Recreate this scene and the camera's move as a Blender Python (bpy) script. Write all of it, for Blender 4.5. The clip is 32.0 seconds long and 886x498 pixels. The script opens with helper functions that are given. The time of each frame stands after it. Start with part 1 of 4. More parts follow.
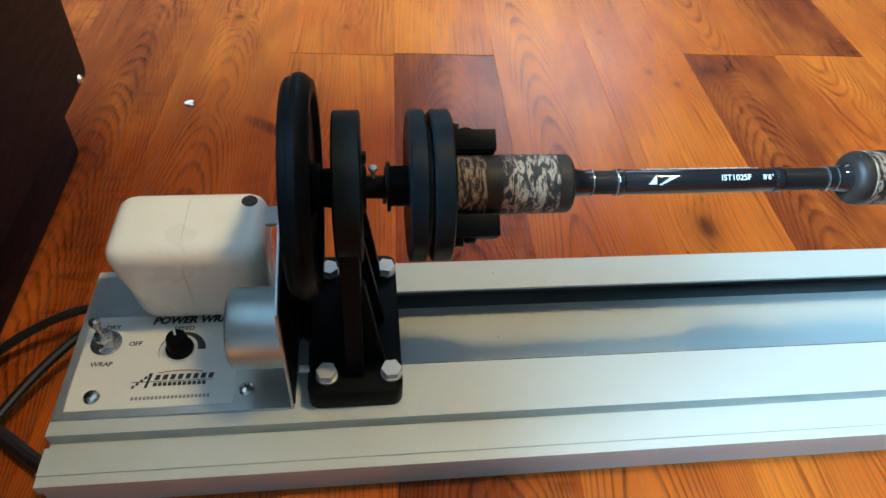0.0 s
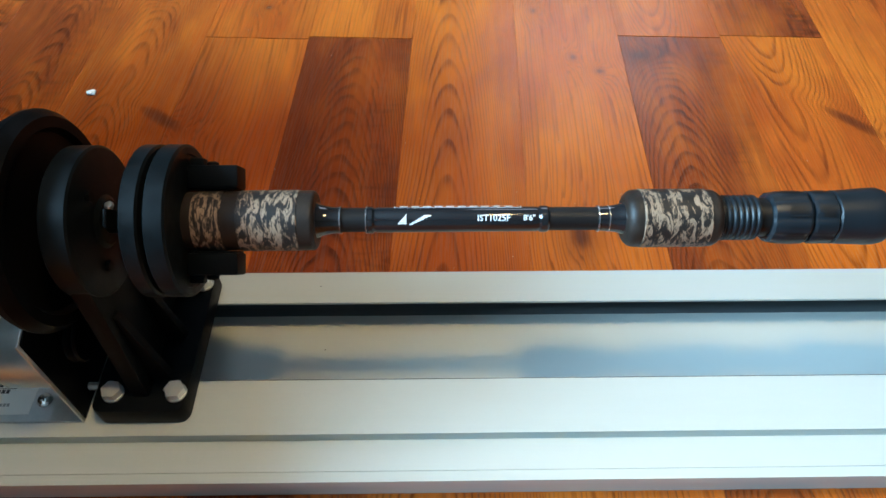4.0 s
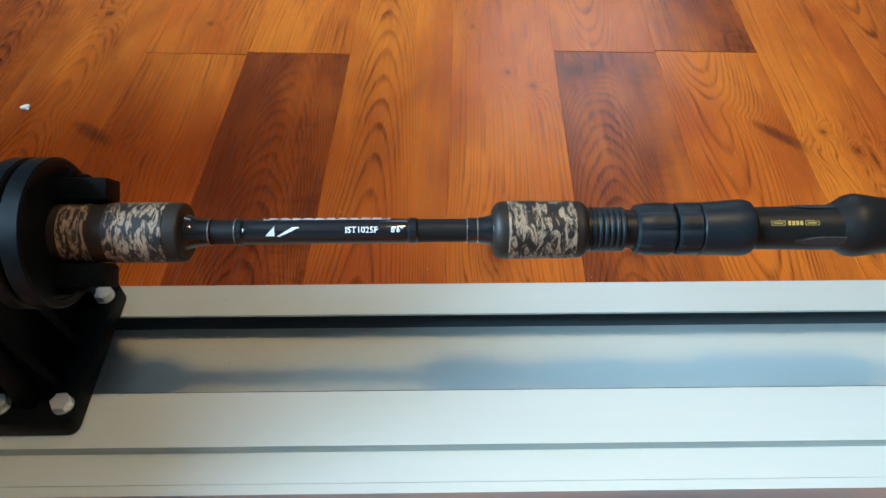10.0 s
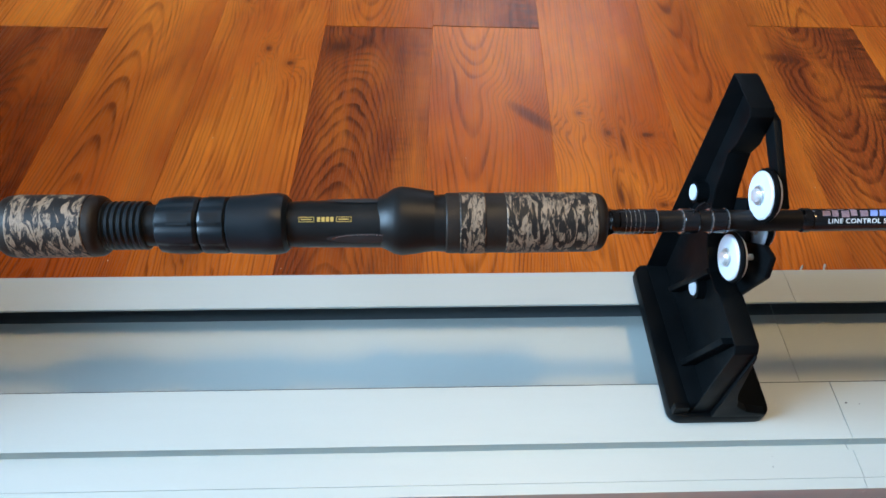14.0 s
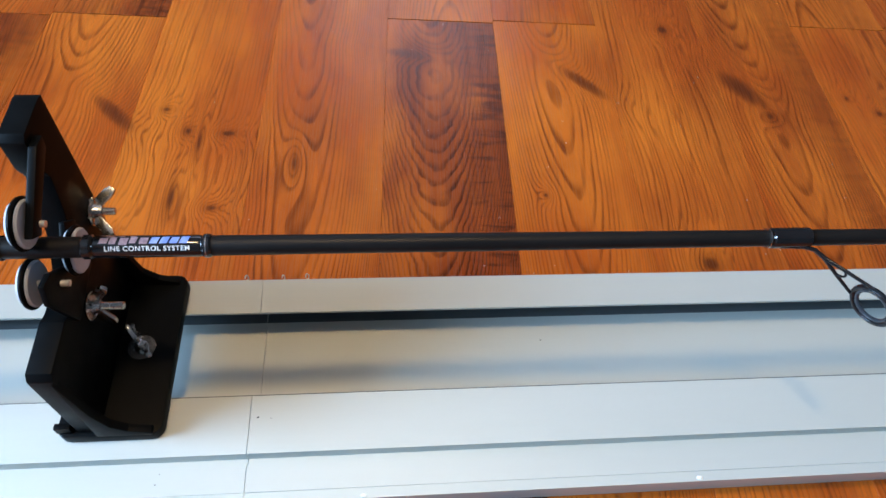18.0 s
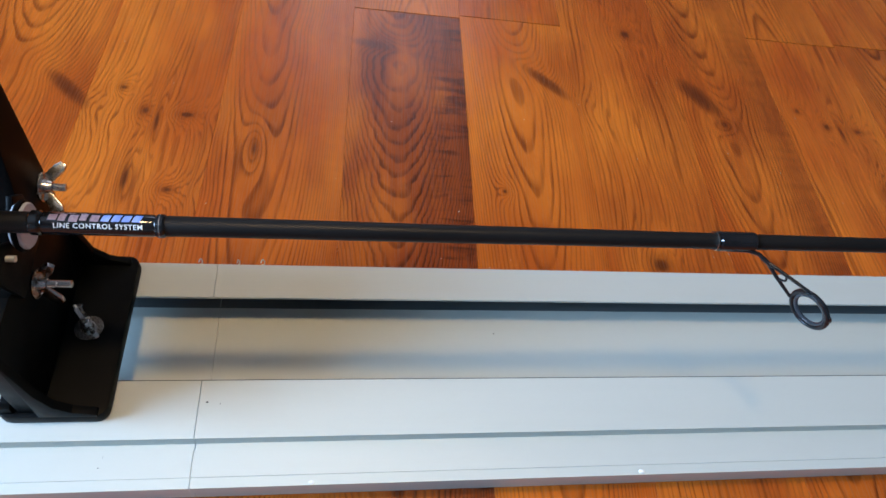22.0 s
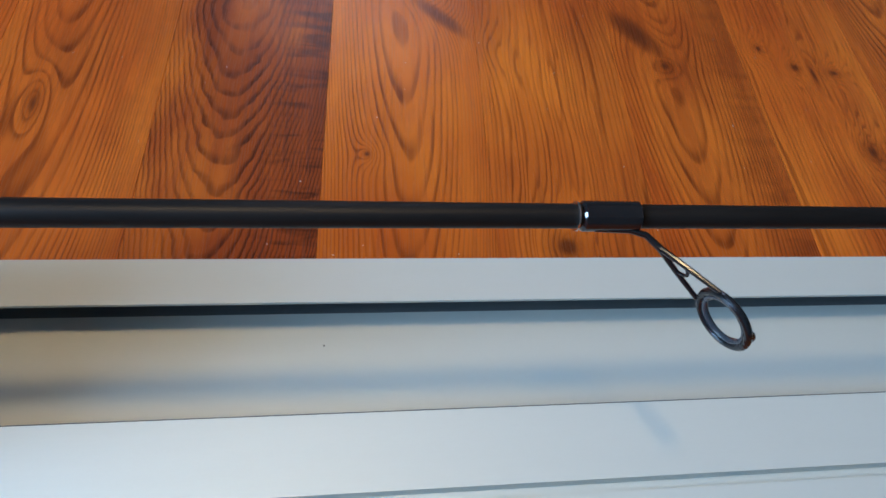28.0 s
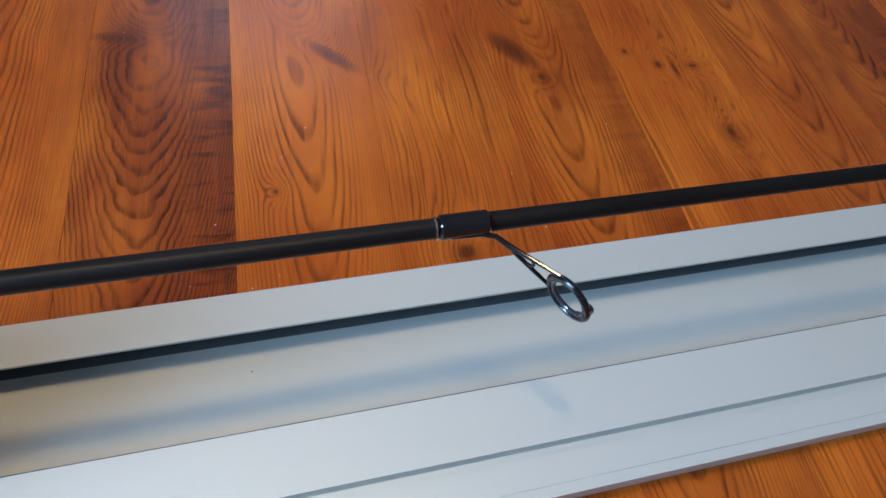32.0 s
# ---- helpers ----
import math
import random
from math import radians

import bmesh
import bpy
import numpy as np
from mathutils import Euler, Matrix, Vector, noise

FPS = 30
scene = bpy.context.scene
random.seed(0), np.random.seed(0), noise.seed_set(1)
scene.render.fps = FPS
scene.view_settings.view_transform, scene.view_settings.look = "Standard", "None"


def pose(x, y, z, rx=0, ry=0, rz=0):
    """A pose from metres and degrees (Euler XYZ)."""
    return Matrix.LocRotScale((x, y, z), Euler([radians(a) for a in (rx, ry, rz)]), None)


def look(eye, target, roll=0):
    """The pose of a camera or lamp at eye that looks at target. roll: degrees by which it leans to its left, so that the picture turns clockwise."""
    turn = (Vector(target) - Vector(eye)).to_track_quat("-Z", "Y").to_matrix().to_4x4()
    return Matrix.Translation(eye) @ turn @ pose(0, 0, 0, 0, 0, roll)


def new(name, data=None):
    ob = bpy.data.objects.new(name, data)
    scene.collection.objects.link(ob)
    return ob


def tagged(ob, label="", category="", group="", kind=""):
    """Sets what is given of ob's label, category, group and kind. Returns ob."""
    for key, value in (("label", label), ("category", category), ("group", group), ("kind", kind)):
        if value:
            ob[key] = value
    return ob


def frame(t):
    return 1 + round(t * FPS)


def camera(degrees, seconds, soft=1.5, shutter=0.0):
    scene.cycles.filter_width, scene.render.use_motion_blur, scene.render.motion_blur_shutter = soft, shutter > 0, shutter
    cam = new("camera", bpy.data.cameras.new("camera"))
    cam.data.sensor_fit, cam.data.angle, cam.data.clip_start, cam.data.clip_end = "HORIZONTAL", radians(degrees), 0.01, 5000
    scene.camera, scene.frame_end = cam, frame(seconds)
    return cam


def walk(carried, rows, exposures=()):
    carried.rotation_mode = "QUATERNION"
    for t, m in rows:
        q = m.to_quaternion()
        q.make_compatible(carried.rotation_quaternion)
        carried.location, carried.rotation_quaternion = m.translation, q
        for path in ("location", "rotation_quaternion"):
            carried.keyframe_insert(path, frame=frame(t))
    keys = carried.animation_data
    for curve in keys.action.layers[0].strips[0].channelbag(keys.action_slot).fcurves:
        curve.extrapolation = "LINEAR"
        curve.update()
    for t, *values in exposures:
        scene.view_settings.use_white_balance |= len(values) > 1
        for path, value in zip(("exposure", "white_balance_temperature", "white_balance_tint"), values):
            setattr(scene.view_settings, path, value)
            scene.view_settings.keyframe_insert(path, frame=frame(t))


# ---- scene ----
cam = camera(66.12, 32.0, soft=1.6)
PATH = [
    (0, -0.0126, -0.3519, 0.4142, 44.21, -3.39, -5.58),
    (0.5, 0.0403, -0.3412, 0.4247, 43.37, -4.63, -2.89),
    (1, 0.0877, -0.3394, 0.4497, 39.21, -2.71, -2.13),
    (1.5, 0.1263, -0.3292, 0.4697, 37.74, -1.10, -3.59),
    (2, 0.1495, -0.3367, 0.4692, 37.37, -0.40, -2.22),
    (2.5, 0.1504, -0.3247, 0.4507, 37.76, -0.16, -0.95),
    (3, 0.1595, -0.3230, 0.4526, 38.45, -0.13, -0.67),
    (3.5, 0.1679, -0.3175, 0.4513, 39.09, -0.20, -0.75),
    (5.5, 0.1571, -0.3251, 0.4461, 40.05, -0.48, -0.57),
    (6, 0.1564, -0.3276, 0.4484, 40.50, -0.37, -0.44),
    (6.5, 0.1558, -0.3269, 0.4483, 40.53, -0.34, -0.39),
    (7, 0.1564, -0.3264, 0.4486, 40.44, -0.32, -0.41),
    (7.5, 0.1569, -0.3274, 0.4501, 40.49, -0.38, -0.43),
    (8, 0.1556, -0.3292, 0.4485, 40.72, -0.48, -0.45),
    (8.5, 0.1559, -0.3291, 0.4503, 40.69, -0.60, -0.28),
    (9, 0.1570, -0.3305, 0.4508, 41.13, -0.54, -0.23),
    (9.5, 0.1714, -0.3296, 0.4583, 41.41, -0.18, -0.19),
    (10, 0.2392, -0.3216, 0.4499, 40.70, -0.24, -0.78),
    (10.5, 0.3900, -0.3050, 0.4450, 39.83, -1.28, -0.70),
    (11, 0.4896, -0.2900, 0.4254, 38.59, -1.59, -1.86),
    (11.5, 0.4815, -0.2970, 0.4320, 37.81, -0.82, -2.09),
    (12, 0.4798, -0.2990, 0.4333, 38.21, -0.96, -1.64),
    (12.5, 0.4804, -0.2988, 0.4335, 38.55, -1.27, -1.70),
    (13, 0.4839, -0.2986, 0.4319, 38.77, -1.04, -1.56),
    (13.5, 0.4831, -0.2976, 0.4343, 38.44, -1.07, -1.54),
    (15.5, 0.5511, -0.2905, 0.4392, 39.57, -0.27, -0.94),
    (16, 0.6080, -0.2860, 0.4350, 39.79, -0.77, -2.75),
    (16.5, 0.6910, -0.2850, 0.4410, 39.24, -1.65, -1.79),
    (17, 0.7615, -0.2774, 0.4536, 37.30, -0.37, -2.66),
    (17.5, 0.8031, -0.2775, 0.4570, 36.38, -2.08, -2.95),
    (18, 0.8349, -0.2843, 0.4659, 35.94, -4.16, -4.01),
    (18.5, 0.8399, -0.2913, 0.4710, 35.79, -4.92, -5.02),
    (19, 0.8374, -0.2913, 0.4706, 35.88, -5.32, -4.54),
    (19.5, 0.8330, -0.2908, 0.4694, 35.90, -5.96, -4.02),
    (20, 0.8335, -0.2907, 0.4697, 35.49, -6.60, -4.02),
    (20.5, 0.8331, -0.2914, 0.4687, 35.43, -7.64, -3.99),
    (21, 0.8314, -0.2911, 0.4694, 35.27, -8.24, -3.96),
    (21.5, 0.8305, -0.2923, 0.4698, 35.35, -8.55, -3.78),
    (22, 0.8359, -0.2880, 0.4674, 35.52, -8.22, -4.21),
    (22.5, 0.8449, -0.2841, 0.4649, 35.77, -8.19, -4.70),
    (23, 0.8915, -0.2761, 0.4474, 36.43, -7.88, -4.73),
    (23.5, 0.9461, -0.2479, 0.4121, 36.77, -5.76, -5.36),
    (24, 0.9775, -0.2311, 0.3775, 35.21, -3.80, -4.56),
    (24.5, 0.9801, -0.2169, 0.3670, 33.74, -4.93, -5.14),
    (25, 0.9778, -0.2144, 0.3574, 32.97, -6.01, -4.57),
    (25.5, 0.9732, -0.2134, 0.3723, 33.53, -6.12, -4.91),
    (27.5, 0.9702, -0.2106, 0.3673, 33.47, -7.12, -5.05),
    (28, 0.9680, -0.2116, 0.3692, 33.47, -7.52, -5.05),
    (28.5, 0.9665, -0.2155, 0.3767, 33.39, -7.91, -5.13),
    (29, 0.9620, -0.2202, 0.3790, 33.56, -8.14, -5.17),
    (29.5, 0.9570, -0.2247, 0.3874, 33.60, -8.45, -5.29),
    (30, 0.9549, -0.2308, 0.3944, 34.03, -8.98, -5.68),
    (30.5, 0.9514, -0.2354, 0.3998, 34.23, -9.21, -5.90),
    (31, 0.9572, -0.2367, 0.4008, 34.52, -8.50, -7.66),
    (31.5, 0.9600, -0.2377, 0.4068, 34.78, -7.94, -9.06),
    (32, 0.9923, -0.2422, 0.4120, 35.70, -6.31, -13.60),
]

EXPO = [(0.0, 0.27, 5700, 5), (3.5, 0.08, 6000, 8), (7.0, -0.06, 6150, 9), (9.5, -0.07, 6300, 11), (11.0, -0.31, 5950, 10), (13.5, -0.35, 6250, 16), (16.5, -0.15, 6250, 20), (18.0, -0.17, 6150, 21), (20.0, -0.36, 6100, 22),
        (23.0, -0.27, 6100, 20), (25.0, -0.38, 5700, 17), (28.0, -0.46, 6000, 20), (32.0, -0.47, 6050, 23)]
walk(cam, [(t, pose(*p)) for t, *p in PATH], exposures=EXPO)

# ---------------- light ----------------
world = bpy.data.worlds.new("sky")
scene.world = world
world.use_nodes = True
wn = world.node_tree.nodes
sky = wn.new("ShaderNodeTexSky")
sky.sky_type = 'NISHITA'
sky.sun_disc = False
sky.sun_elevation, sky.sun_rotation = radians(30), radians(200)
wn["Background"].inputs["Strength"].default_value = 0.1
world.node_tree.links.new(sky.outputs["Color"], wn["Background"].inputs["Color"])


def area(name, m, sx, sy, watts, colour):
    la = bpy.data.lights.new(name, 'AREA')
    la.shape, la.size, la.size_y, la.energy, la.color = 'RECTANGLE', sx, sy, watts, colour
    ob = new(name, la)
    ob.matrix_world = m
    return ob


# daylight in the window opening, and the warm bulb of the ceiling lamp
LX, LY = 0.76, -0.10
area("window_daylight", look((-1.88, -0.42, 1.30), (0.45, -0.05, 0.0)), 1.2, 1.1, 375, (0.46, 0.76, 1.0))
area("window_daylight", look((1.05, 3.03, 1.85), (0.8, 0.0, 0.0)), 1.1, 0.85, 12, (0.82, 0.89, 1.0))
bulb = bpy.data.lights.new("ceiling_bulb", 'AREA')
bulb.shape, bulb.size, bulb.energy, bulb.color = 'DISK', 0.22, 27, (1.0, 0.70, 0.32)
bulb_ob = new("ceiling_bulb", bulb)
bulb_ob.matrix_world = look((LX, LY, 2.205), (LX, LY, 0.0))

# ---------------- helpers ----------------
ORG = {}


def thing(name, x, y, z, label, category, group="", kind=""):
    ob = new(name)
    ob.location = (x, y, z)
    ob.empty_display_size = 0.02
    ORG[ob] = Vector((x, y, z))
    return tagged(ob, label, category, group, kind)


def solo(name, bm, mats, label, category, kind="", group="", smooth=True):
    """A one-mesh top-level thing, with its origin at the base of its bounds."""
    xs = [v.co for v in bm.verts]
    c = Vector(((min(v.x for v in xs) + max(v.x for v in xs)) / 2, (min(v.y for v in xs) + max(v.y for v in xs)) / 2, min(v.z for v in xs)))
    bmesh.ops.translate(bm, verts=bm.verts, vec=-c)
    ob = new(name, finish(name, bm, mats, smooth))
    ob.location = c
    ORG[ob] = c
    return tagged(ob, label, category, group, kind)


def finish(name, bm, mats, smooth=True):
    bmesh.ops.recalc_face_normals(bm, faces=bm.faces)
    me = bpy.data.meshes.new(name)
    bm.to_mesh(me)
    bm.free()
    for m in mats if isinstance(mats, (list, tuple)) else [mats]:
        me.materials.append(m)
    if smooth:
        me.polygons.foreach_set("use_smooth", [True] * len(me.polygons))
        me.set_sharp_from_angle(angle=radians(22))
    return me


def part(name, bm, mat, parent, label=""):
    """Links a bmesh, given in world places, as one mesh under parent."""
    o = ORG[parent]
    bmesh.ops.translate(bm, verts=bm.verts, vec=-o)
    ob = new(name, finish(name, bm, mat))
    ob.parent = parent
    ORG[ob] = o
    if label:
        ob["label"] = label
    return ob


def bevelled(bm, w, seg=2):
    if w:
        sharp = [e for e in bm.edges if len(e.link_faces) == 2 and e.calc_face_angle(0) > 0.5]
        bmesh.ops.bevel(bm, geom=sharp, offset=w, segments=seg, profile=0.6, affect='EDGES', clamp_overlap=True)
    return bm


def box(x0, x1, y0, y1, z0, z1, bevel=0.0, seg=2):
    bm = bmesh.new()
    bmesh.ops.create_cube(bm, size=1)
    for v in bm.verts:
        v.co = ((x0 + x1) / 2 + v.co.x * (x1 - x0), (y0 + y1) / 2 + v.co.y * (y1 - y0), (z0 + z1) / 2 + v.co.z * (z1 - z0))
    return bevelled(bm, bevel, seg)


def prism(poly, x0, x1, bevel=0.0, axis="x"):
    """A polygon of (y, z) drawn out along x; of (x, z) along y; of (x, y) along z."""
    put = {"x": lambda a, b, c: (c, a, b), "y": lambda a, b, c: (a, c, b), "z": lambda a, b, c: (a, b, c)}[axis]
    bm = bmesh.new()
    lo = [bm.verts.new(put(a, b, x0)) for a, b in poly]
    hi = [bm.verts.new(put(a, b, x1)) for a, b in poly]
    bm.faces.new(lo)
    bm.faces.new(hi[::-1])
    for i in range(len(poly)):
        j = (i + 1) % len(poly)
        bm.faces.new((lo[i], lo[j], hi[j], hi[i]))
    bmesh.ops.recalc_face_normals(bm, faces=bm.faces)
    return bevelled(bm, bevel)


def slab(x0, x1, y0, y1, z0, z1, r, bevel):
    """A plate with corners rounded in plan and softened edges."""
    poly = []
    for cx, cy, a0 in ((x1 - r, y1 - r, 0), (x0 + r, y1 - r, 90), (x0 + r, y0 + r, 180), (x1 - r, y0 + r, 270)):
        poly += [(cx + r * math.cos(radians(a0 + q)), cy + r * math.sin(radians(a0 + q))) for q in (0, 22.5, 45, 67.5, 90)]
    return prism(poly, z0, z1, bevel, "z")


def lathe(profile, centre=(0, 0, 0), axis="x", seg=48, squash=None):
    """A profile of (along, radius) turned about an axis through centre; ends are closed."""
    bm = bmesh.new()
    rings = []
    for a, r in profile:
        ring = []
        for k in range(seg):
            th = 2 * math.pi * k / seg
            u, v = r * math.cos(th), r * math.sin(th)
            if squash:
                u, v = squash(a, th, u, v)
            p = {"x": (a, u, v), "y": (u, a, v), "z": (u, v, a)}[axis]
            ring.append(bm.verts.new(Vector(p) + Vector(centre)))
        rings.append(ring)
    for r0, r1 in zip(rings, rings[1:]):
        for k in range(seg):
            j = (k + 1) % seg
            bm.faces.new((r0[k], r0[j], r1[j], r1[k]))
    bm.faces.new(rings[0])
    bm.faces.new(rings[-1][::-1])
    return bm


def tube(points, r, seg=10, closed=False):
    bm = bmesh.new()
    pts = [Vector(p) for p in points]
    rings, n = [], len(pts)
    up = Vector((0, 0, 1))
    for i, p in enumerate(pts):
        a = pts[(i - 1) % n] if closed or i else pts[0]
        b = pts[(i + 1) % n] if closed or i < n - 1 else pts[-1]
        d = (b - a).normalized()
        s = d.cross(up)
        if s.length < 1e-4:
            s = d.cross(Vector((1, 0, 0)))
        s.normalize()
        t = s.cross(d)
        rr = r(i / (n - 1)) if callable(r) else r
        rings.append([bm.verts.new(p + rr * (math.cos(2 * math.pi * k / seg) * s + math.sin(2 * math.pi * k / seg) * t)) for k in range(seg)])
    for i in range(n if closed else n - 1):
        r0, r1 = rings[i], rings[(i + 1) % n]
        for k in range(seg):
            j = (k + 1) % seg
            bm.faces.new((r0[k], r0[j], r1[j], r1[k]))
    if not closed:
        bm.faces.new(rings[0])
        bm.faces.new(rings[-1][::-1])
    return bm


def spline(ctrl, n=60):
    """A smooth line through control points (Catmull-Rom)."""
    P = [Vector(c) for c in ctrl]
    P = [2 * P[0] - P[1]] + P + [2 * P[-1] - P[-2]]
    out = []
    for i in range(1, len(P) - 2):
        for k in range(n // (len(P) - 3)):
            t = k / (n // (len(P) - 3))
            a, b, c, d = P[i - 1:i + 3]
            out.append(0.5 * ((2 * b) + (c - a) * t + (2 * a - 5 * b + 4 * c - d) * t * t + (3 * b - a - 3 * c + d) * t ** 3))
    out.append(P[-2])
    return out


def joined(*bms):
    out = bmesh.new()
    for b in bms:
        me = bpy.data.meshes.new("tmp")
        b.to_mesh(me)
        b.free()
        out.from_mesh(me)
        bpy.data.meshes.remove(me)
    return out


def moved(bm, m):
    bmesh.ops.transform(bm, matrix=m, verts=bm.verts)
    return bm


def letters(text, size, bold=0.0, shear=0.0, space=1.0):
    """Flat lettering in the xy plane, centred on the origin, as a bmesh."""
    cu = bpy.data.curves.new("lettering", 'FONT')
    cu.body, cu.size, cu.align_x, cu.align_y, cu.offset, cu.shear, cu.space_character = text, size, 'CENTER', 'CENTER', bold, shear, space
    cu.extrude, cu.resolution_u = 0.00004, 3
    ob = bpy.data.objects.new("lettering", cu)
    scene.collection.objects.link(ob)
    me = bpy.data.meshes.new_from_object(ob.evaluated_get(bpy.context.evaluated_depsgraph_get()))
    bm = bmesh.new()
    bm.from_mesh(me)
    bpy.data.objects.remove(ob)
    bpy.data.curves.remove(cu)
    bpy.data.meshes.remove(me)
    return bm


def hexhead(x, y, z, af, h, axis="z", bevel=0.0006):
    bm = lathe([(0, af * 0.577), (h, af * 0.577)], axis=axis, seg=6)
    bevelled(bm, bevel, 1)
    return moved(bm, Matrix.Translation((x, y, z)))


# ---------------- materials ----------------
class Mat:
    """A small writer of node materials."""

    def __init__(self, name, rough=0.5, metal=0.0, colour=(0.5, 0.5, 0.5), spec=0.5):
        self.m = bpy.data.materials.new(name)
        self.m.use_nodes = True
        self.t = self.m.node_tree
        self.b = self.t.nodes["Principled BSDF"]
        self.b.inputs["Base Color"].default_value = (*colour, 1)
        self.b.inputs["Roughness"].default_value = rough
        self.b.inputs["Metallic"].default_value = metal
        self.b.inputs["Specular IOR Level"].default_value = spec

    def n(self, kind, **kw):
        node = self.t.nodes.new("ShaderNode" + kind)
        for k, v in kw.items():
            if k == "operation":
                node.operation = v
            elif k == "data_type":
                node.data_type = v
            elif k == "blend_type":
                node.blend_type = v
            elif k == "distribution":
                node.feature = v
        return node

    def put(self, a, b):
        self.t.links.new(a, b)

    def val(self, sock, v):
        if hasattr(v, "is_linked") or hasattr(v, "links"):
            self.put(v, sock)
        else:
            sock.default_value = v

    def math(self, op, a, b=0.0, c=0.0):
        n = self.n("Math", operation=op)
        for s, v in zip(n.inputs, (a, b, c)):
            self.val(s, v)
        return n.outputs[0]

    def coords(self, kind="Object", scale=(1, 1, 1), loc=(0, 0, 0)):
        tc = self.n("TexCoord")
        mp = self.n("Mapping")
        mp.inputs["Scale"].default_value = scale
        mp.inputs["Location"].default_value = loc
        self.put(tc.outputs[kind], mp.inputs["Vector"])
        return mp.outputs[0]

    def noise(self, vec, scale=5.0, detail=4.0, rough=0.55, dist=0.0):
        n = self.n("TexNoise")
        self.put(vec, n.inputs["Vector"])
        n.inputs["Scale"].default_value, n.inputs["Detail"].default_value = scale, detail
        n.inputs["Roughness"].default_value, n.inputs["Distortion"].default_value = rough, dist
        return n.outputs["Fac"]

    def ramp(self, fac, stops):
        r = self.n("ValToRGB")
        el = r.color_ramp.elements
        while len(el) < len(stops):
            el.new(0.5)
        for e, (p, c) in zip(el, stops):
            e.position, e.color = p, (*c, 1) if len(c) == 3 else c
        self.put(fac, r.inputs[0])
        return r.outputs[0]

    def grey(self, fac, lo, hi, a=0.0, b=1.0):
        r = self.n("MapRange")
        self.val(r.inputs["Value"], fac)
        for k, v in (("From Min", lo), ("From Max", hi), ("To Min", a), ("To Max", b)):
            r.inputs[k].default_value = v
        return r.outputs[0]

    def mix(self, fac, a, b, mode='MIX'):
        n = self.n("MixRGB", blend_type=mode)
        self.val(n.inputs[0], fac)
        for s, v in ((n.inputs[1], a), (n.inputs[2], b)):
            if isinstance(v, tuple):
                s.default_value = (*v, 1)
            else:
                self.put(v, s)
        return n.outputs[0]

    def bump(self, height, strength=0.2, dist=0.001):
        n = self.n("Bump")
        n.inputs["Strength"].default_value, n.inputs["Distance"].default_value = strength, dist
        self.put(height, n.inputs["Height"])
        self.put(n.outputs[0], self.b.inputs["Normal"])

    def colour(self, c):
        self.put(c, self.b.inputs["Base Color"])

    def rough(self, r):
        self.put(r, self.b.inputs["Roughness"])


def mottled(name, c0, c1, rough=0.5, spread=0.1, metal=0.0, scale=40.0, bump=0.1, stretch=(1, 1, 1), spec=0.5, fine=900.0):
    """A surface with a broad and a fine variation of colour, gloss and relief."""
    m = Mat(name, rough, metal, c0, spec)
    v = m.coords("Object", stretch)
    a, b = m.noise(v, scale, 5), m.noise(v, fine, 3)
    m.colour(m.mix(m.grey(m.math('ADD', m.math('MULTIPLY', a, 0.7), m.math('MULTIPLY', b, 0.3)), 0.35, 0.65), c0, c1))
    m.rough(m.grey(a, 0.3, 0.7, rough - spread, rough + spread))
    if bump:
        m.bump(b, bump, 0.0004)
    return m.m


